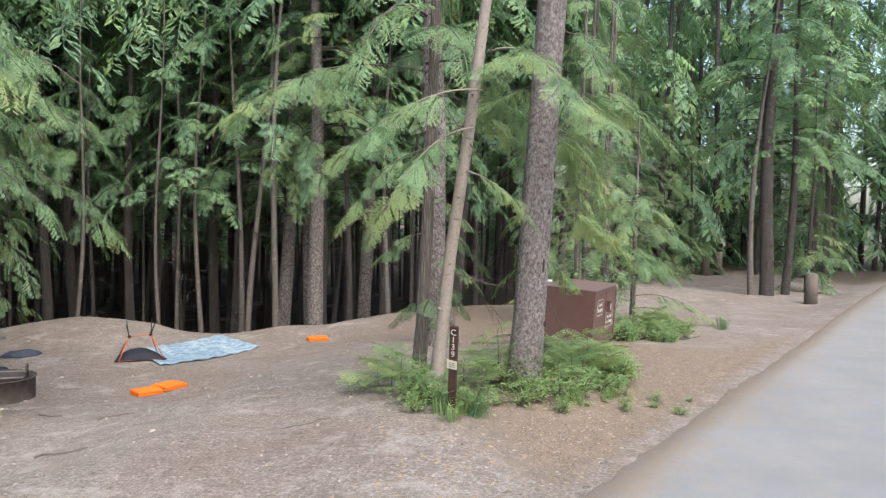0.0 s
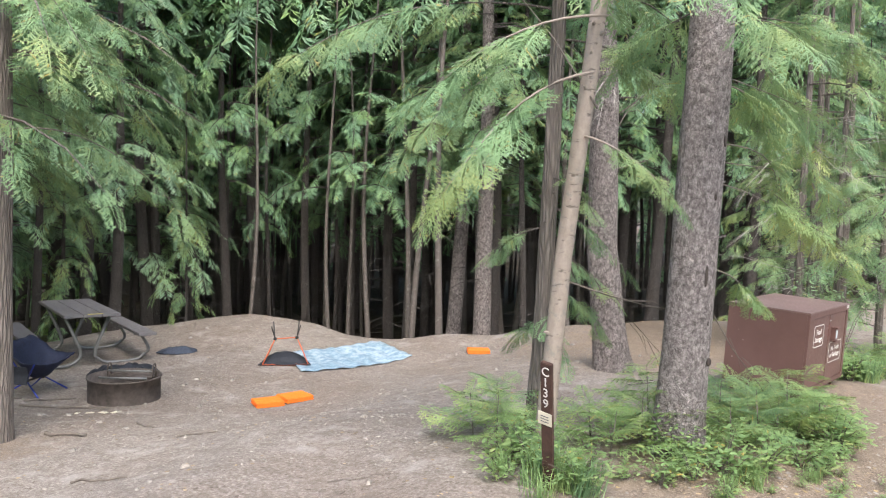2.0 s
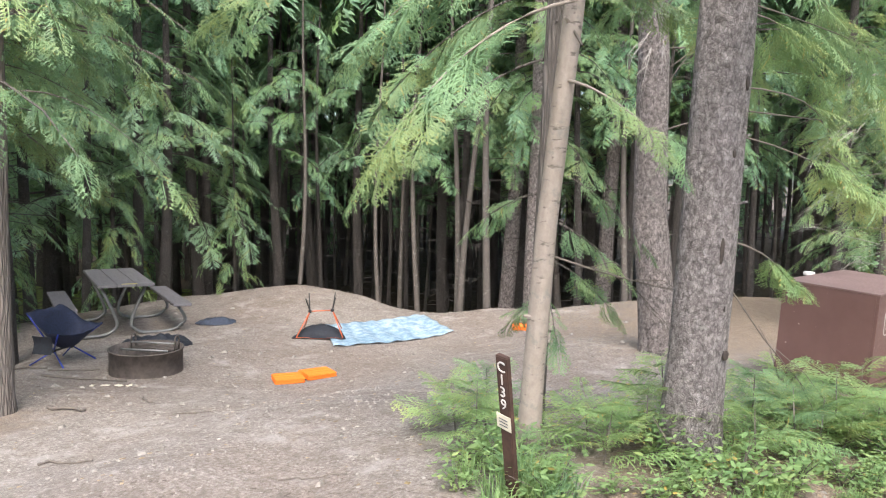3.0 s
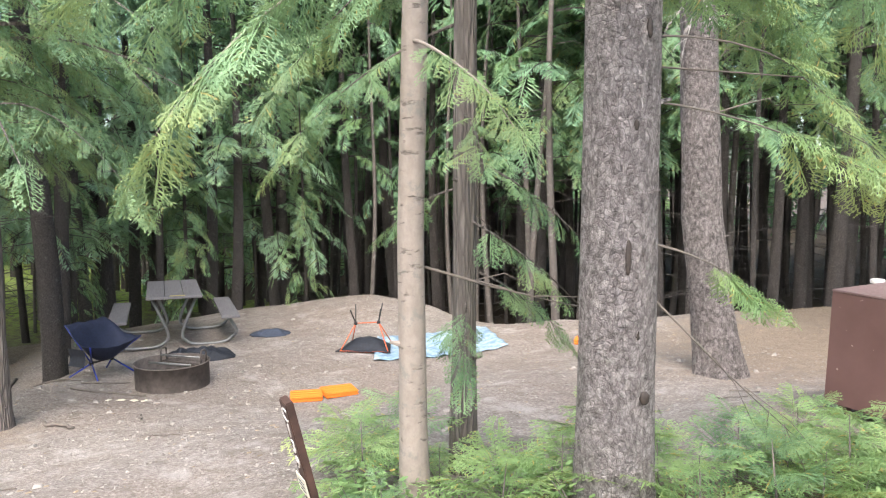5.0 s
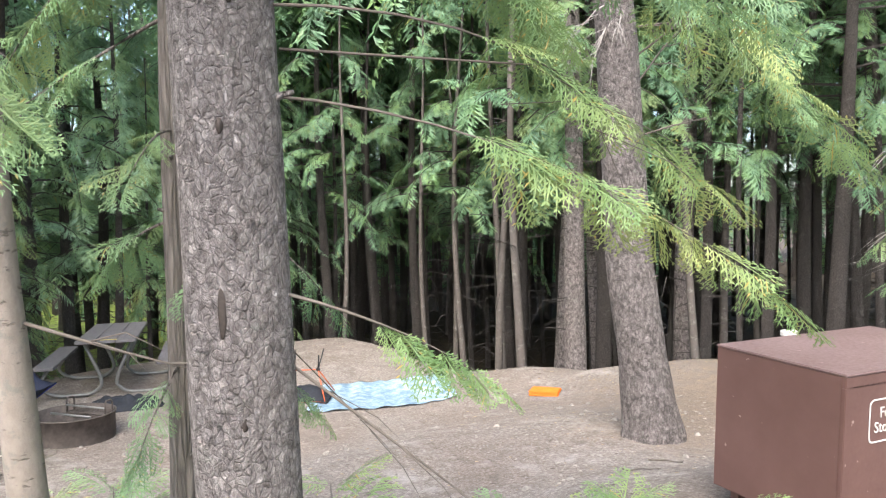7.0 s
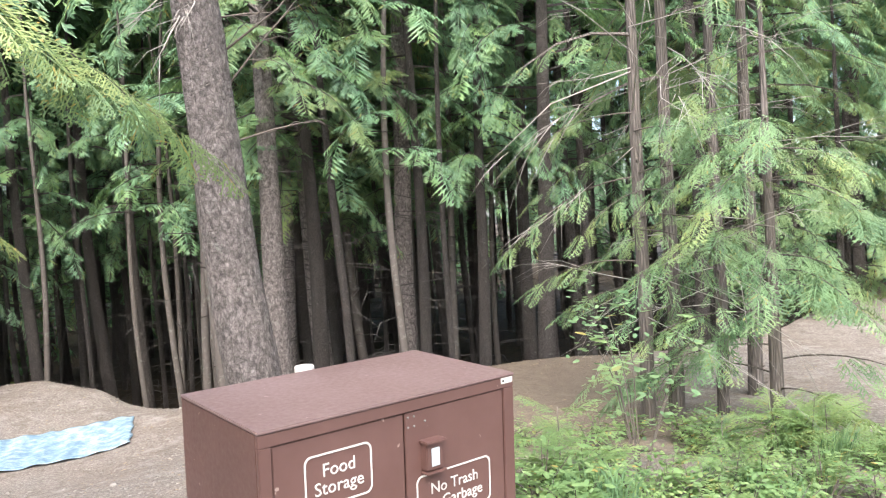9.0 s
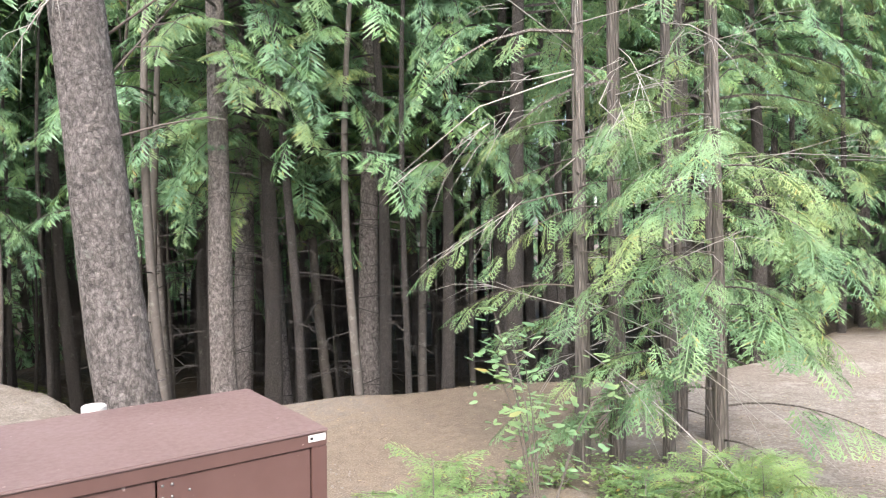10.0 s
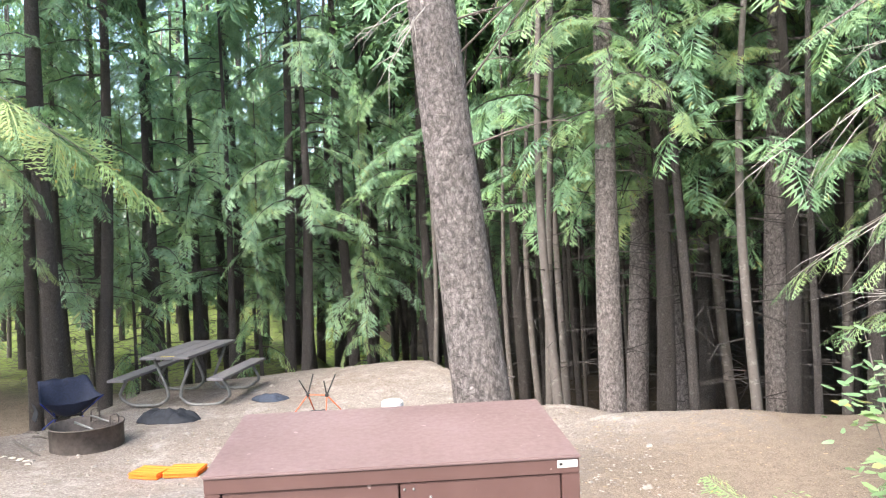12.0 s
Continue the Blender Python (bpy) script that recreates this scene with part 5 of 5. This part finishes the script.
def sheet(nx, ny, fn, thick, name, mat, parent=None, label=""):
    """A sheet of cloth through fn(u, v), closed below."""
    verts = [fn(i / nx, j / ny) for j in range(ny + 1) for i in range(nx + 1)]
    n = len(verts)
    verts += [(a, b, c - thick) for a, b, c in verts]
    faces = []
    for j in range(ny):
        for i in range(nx):
            a = j * (nx + 1) + i
            q = (a, a + 1, a + nx + 2, a + nx + 1)
            faces += [q, tuple(k + n for k in q[::-1])]
    rim = [i for i in range(nx + 1)] + [j * (nx + 1) + nx for j in range(1, ny + 1)] + [ny * (nx + 1) + i for i in range(nx - 1, -1, -1)] + [j * (nx + 1) for j in range(ny - 1, 0, -1)]
    for a, b in zip(rim, rim[1:] + rim[:1]):
        faces.append((b, a, a + n, b + n))
    return raw(name, verts, faces, mat, parent, label, True)


def ground_mat():
    nl, nr, frt, fl = Vector((-6.6, 10.15)), Vector((-5.8, 11.85)), Vector((-6.86, 12.5)), Vector((-7.6, 11.0))

    def fn(u, v):
        p = nl.lerp(nr, u).lerp(fl.lerp(frt, u), v)
        p += Vector((0.03 * noise.noise((u * 6, 1, 0)), 0.03 * noise.noise((u * 6, v * 6, 4))))
        z = height(p.x, p.y) + 0.022 + 0.02 * abs(noise.noise((p.x * 4, p.y * 4, 2))) + 0.008 * math.sin(u * 40 + v * 3)
        return (p.x, p.y, z)
    ob = sheet(60, 36, fn, 0.006, "ground_tarp", TARP)
    tagged(ob, "pale blue patterned tarp spread flat on the sand", "tarp")


ground_mat()


def foam_pads():
    def pad(x, y, ang, w, d, layers, lift=0.0, tilt=0.0):
        ob = thing("foam_pad", pose(x, y, height(x, y) + lift, tilt, 0, ang), "folded bright orange foam sitting pad on the sand", "pad", "orange pads")
        for k in range(layers):
            part("fold", box_bm(w, d, 0.028, (-w / 2, -d / 2, 0.004 + 0.031 * k), 0.01), ORANGE, ob)
            for j in range(3):
                part("rib", box_bm(w * 0.96, 0.012, 0.004, (-w * 0.48, -d / 2 + d * (j + 0.8) / 3.6, 0.031 + 0.031 * k), 0.001), ORANGE, ob)
    pad(-5.8, 8.62, 58, 0.34, 0.28, 2)
    pad(-5.68, 8.96, 70, 0.36, 0.3, 2)
    pad(-5.04, 12.61, 32, 0.36, 0.28, 2)


foam_pads()


def heap(name, x, y, ang, w, d, h, mat, label, category, seed):
    def fn(u, v):
        a, b = u * 2 - 1, v * 2 - 1
        rad = 1 + 0.25 * noise.noise((a * 1.5 + seed, b * 1.5, 1))
        px, py = a * w / 2 * rad * math.sqrt(1 - b * b / 2), b * d / 2 * rad * math.sqrt(1 - a * a / 2)
        e = max(0.0, 1 - max(abs(a), abs(b)) ** 3)
        z = e * h * (0.55 + 0.6 * abs(noise.noise((px * 7 + seed, py * 7, 0)))) + 0.004
        return (px, py, z)
    ob = sheet(26, 22, fn, 0.012, name, mat)
    ob.matrix_world = pose(x, y, height(x, y) + 0.01, 0, 0, ang)
    tagged(ob, label, category)
    return ob


def scrap_paper(x, y, ang, s):
    def fn(u, v):
        return ((u - 0.5) * s, (v - 0.5) * s * 0.6, 0.008 + 0.02 * abs(noise.noise((u * 4 + x, v * 4, 0))))
    ob = sheet(5, 4, fn, 0.002, "paper_scrap", PAPER)
    ob.matrix_world = pose(x, y, height(x, y), 0, 0, ang)
    tagged(ob, "crumpled pale paper scrap beside the fire ring", "paper", "paper scraps")


for k, (px, py) in enumerate(((-6.86, 7.2), (-6.95, 7.1), (-6.78, 7.28), (-7.02, 7.0))):
    scrap_paper(px, py, 40 * k, 0.1 - 0.012 * k)
heap("dark_bag", -8.42, 8.63, 60, 0.95, 0.5, 0.18, CHARCOAL, "slumped black fabric bag lying on the sand by the table", "bag", 3)
heap("folded_jacket", -8.95, 10.03, 50, 0.6, 0.36, 0.1, SLATE, "crumpled dark blue jacket lying flat on the sand", "jacket", 9)


def camp_chair():
    x, y = -8.45, 7.42
    ob = thing("camp_chair", pose(x, y, height(x, y), 0, 0, 112), "low folding camp chair with navy fabric and blue legs", "chair")

    def seat(u, v):
        a = u * 2 - 1
        z = 0.64 - 0.26 * (1 - v) - 0.3 * math.sin(math.pi * min(1, v * 1.15)) * (1 - 0.75 * a * a) + 0.06 * a * a * (1 - v)
        return (a * (0.38 - 0.08 * v), -0.27 + 0.52 * v, z + 0.025 * noise.noise((u * 5, v * 5, 1)))
    sheet(20, 20, seat, 0.006, "sling_seat", NAVY, ob, "navy sling seat and back")

    def pocket(u, v):
        return (-0.42 + 0.03 * math.sin(v * 3), -0.2 + 0.26 * u, 0.2 + 0.2 * v)
    sheet(8, 8, pocket, 0.008, "side_pocket", CHARCOAL, ob, "hanging dark side pocket")
    hub = [(-0.15, 0.0, 0.17), (0.15, 0.0, 0.17)]
    for hx, hy, hz in hub:
        bm = bmesh.new()
        bmesh.ops.create_uvsphere(bm, u_segments=10, v_segments=7, radius=0.03)
        bmesh.ops.translate(bm, vec=(hx, hy, hz), verts=bm.verts)
        part("hub", bm, BLACK, ob)
        s = 1 if hx > 0 else -1
        for ly in (-0.24, 0.24):
            pipe("leg", [(hx, hy, hz), (hx + s * 0.12, ly, 0.0)], 0.01, BLUE_ROD, ob)
        pipe("pole", [(hx, hy, hz), (s * 0.37, -0.26, 0.43)], 0.01, BLUE_ROD, ob)
        pipe("pole", [(hx, hy, hz), (s * 0.29, 0.24, 0.63)], 0.01, BLUE_ROD, ob)
    pipe("cross_bar", [hub[0], hub[1]], 0.012, BLACK, ob)


camp_chair()


def upturned_chair():
    x, y = -7.2, 10.5
    ob = thing("camp_chair", pose(x, y, height(x, y), 0, 0, 40), "upturned folding camp chair with orange poles and dark fabric", "chair")

    def cloth(u, v):
        a, b = u * 2 - 1, v * 2 - 1
        return (a * 0.33 * (1 - 0.15 * b), b * 0.27, 0.03 + 0.15 * max(0, 1 - a * a) * max(0, 0.9 - (b - 0.2) ** 2) + 0.02 * noise.noise((u * 6, v * 6, 8)))
    sheet(18, 16, cloth, 0.008, "sling_seat", CHARCOAL, ob, "dark sling fabric draped on the ground")
    L, R = Vector((-0.15, 0.0, 0.36)), Vector((0.17, 0.0, 0.38))
    for h_, s in ((L, -1), (R, 1)):
        bm = bmesh.new()
        bmesh.ops.create_uvsphere(bm, u_segments=10, v_segments=7, radius=0.028)
        bmesh.ops.translate(bm, vec=h_, verts=bm.verts)
        part("hub", bm, BLACK, ob)
        pipe("pole", [h_, h_ + Vector((s * 0.17, -0.24, -0.35))], 0.008, ORANGE_ROD, ob)
        pipe("pole", [h_, h_ + Vector((s * 0.12, 0.26, -0.32))], 0.008, ORANGE_ROD, ob)
        pipe("leg", [h_, h_ + Vector((s * 0.05, -0.1, 0.2))], 0.009, BLACK, ob)
        pipe("leg", [h_, h_ + Vector((s * 0.03, 0.14, 0.24))], 0.009, BLACK, ob)
    pipe("cross_bar", [L, R], 0.008, ORANGE_ROD, ob)
    pipe("front_bar", [L + Vector((-0.17, -0.24, -0.34)), R + Vector((0.17, -0.24, -0.36))], 0.01, ORANGE_ROD, ob)


upturned_chair()


# ---- sticks, roots and litter ----
def stick(x0, y0, x1, y1, r0, seed, label="fallen grey stick lying on the ground"):
    r = np.random.default_rng(seed)
    pts = []
    for k in range(7):
        s = k / 6
        x, y = x0 + (x1 - x0) * s + r.normal(0, 0.02), y0 + (y1 - y0) * s + r.normal(0, 0.02)
        pts.append((x, y, height(x, y) + r0 * 0.7 + abs(r.normal(0, 0.004))))
    v, f = tube(pts, [r0 * (1 - 0.5 * k / 6) for k in range(7)], 6)
    ob = raw("stick", v, f, TWIG, None, "", True)
    tagged(ob, label, "stick", "fallen sticks")


for k, (a, b, c, d, e) in enumerate(((-7.9, 6.9, -7.0, 7.35, 0.018), (-8.1, 7.05, -7.75, 7.5, 0.015), (-4.6, 5.3, -4.25, 5.5, 0.012), (-5.0, 6.6, -4.7, 6.75, 0.01), (-6.3, 6.2, -5.9, 6.35, 0.02),
                                     (-2.5, 5.6, -2.15, 5.75, 0.006), (-6.0, 6.9, -5.6, 6.8, 0.01), (-2.0, 10.45, -1.75, 10.6, 0.008), (-1.9, 10.1, -1.7, 10.2, 0.006),
                                     (1.1, 12.0, 1.5, 12.5, 0.012), (-9.4, 6.5, -8.2, 7.1, 0.018), (-10.4, 6.9, -8.8, 6.3, 0.022), (-0.6, 12.6, -0.2, 12.7, 0.03))):
    stick(a, b, c, d, e, k)


def scraps(name, count, places, size, mat, label, seed, flat=0.35):
    """Small stones or flakes strewn over the ground, all in one mesh."""
    r = np.random.default_rng(seed)
    verts, faces = [], []
    for k in range(count):
        x, y = places(r)
        s = size * r.uniform(0.5, 1.6) ** 1.5
        z = height(x, y)
        a = r.uniform(0, 6.28)
        ca, sa = math.cos(a), math.sin(a)
        w = r.uniform(0.4, 1.0)
        o = len(verts)
        for px, py, pz in ((-1, -w, 0), (1, -w * 0.8, 0), (0.9, w, 0), (-0.8, w * 0.9, 0), (-0.5, -w * 0.4, flat), (0.6, -w * 0.3, flat * r.uniform(0.6, 1.3)), (0.4, w * 0.5, flat), (-0.4, w * 0.5, flat * 0.8)):
            verts.append((x + (px * ca - py * sa) * s, y + (px * sa + py * ca) * s, z + pz * s * 1.5 - 0.002))
        faces += [(o + 4, o + 5, o + 6, o + 7), (o, o + 1, o + 5, o + 4), (o + 1, o + 2, o + 6, o + 5), (o + 2, o + 3, o + 7, o + 6), (o + 3, o, o + 4, o + 7)]
    ob = raw(name, verts, faces, mat)
    tagged(ob, label, "litter", kind="stuff")


def in_site(r):
    while True:
        x, y = r.uniform(-11, 0), r.uniform(2, 13.5)
        if inside(x, y, SITE):
            return x, y


def on_verge(r):
    y = r.uniform(3.5, 14)
    return edge_x(y) - abs(r.normal(0, 0.9)) + 0.1, y


def under_trees(r):
    return r.uniform(-5, 1.5), r.uniform(10.5, 17)


scraps("pebbles", 9000, in_site, 0.008, STONE, "small pale pebbles strewn over the sandy site", 1)
scraps("leaf_litter", 8000, on_verge, 0.009, LITTER, "dry brown needles and leaf scraps on the verge", 2, 0.12)
scraps("gravel", 3000, on_verge, 0.008, STONE, "loose grey gravel along the road edge", 3)
scraps("needle_litter", 4200, under_trees, 0.009, LITTER, "brown needle scraps under the trees", 4, 0.12)
scraps("fallen_leaves", 420, on_verge, 0.013, STRAW, "small yellow fallen leaves on the verge", 6, 0.1)
scraps("stones", 260, in_site, 0.02, STONE, "scattered grey stones on the sandy site", 7, 0.4)
scraps("wood_chips", 1500, in_site, 0.01, LITTER, "small wood chips and bark scraps on the sand", 5, 0.15)


def bollard(x, y, h):
    z = height(x, y)
    ob = thing("bollard", pose(x, y, z), "grey wooden post beside the far driveway", "post", "bollards")
    v, f = tube([(0, 0, -0.1), (0, 0, h - 0.03), (0, 0, h)], [0.16, 0.15, 0.11], 12, 0.04)
    raw("post", v, f, TWIG, ob, "", True)


bollard(3.7, 30.6, 0.8)
bollard(4.25, 31.2, 0.9)
bollard(4.9, 19.9, 0.75)
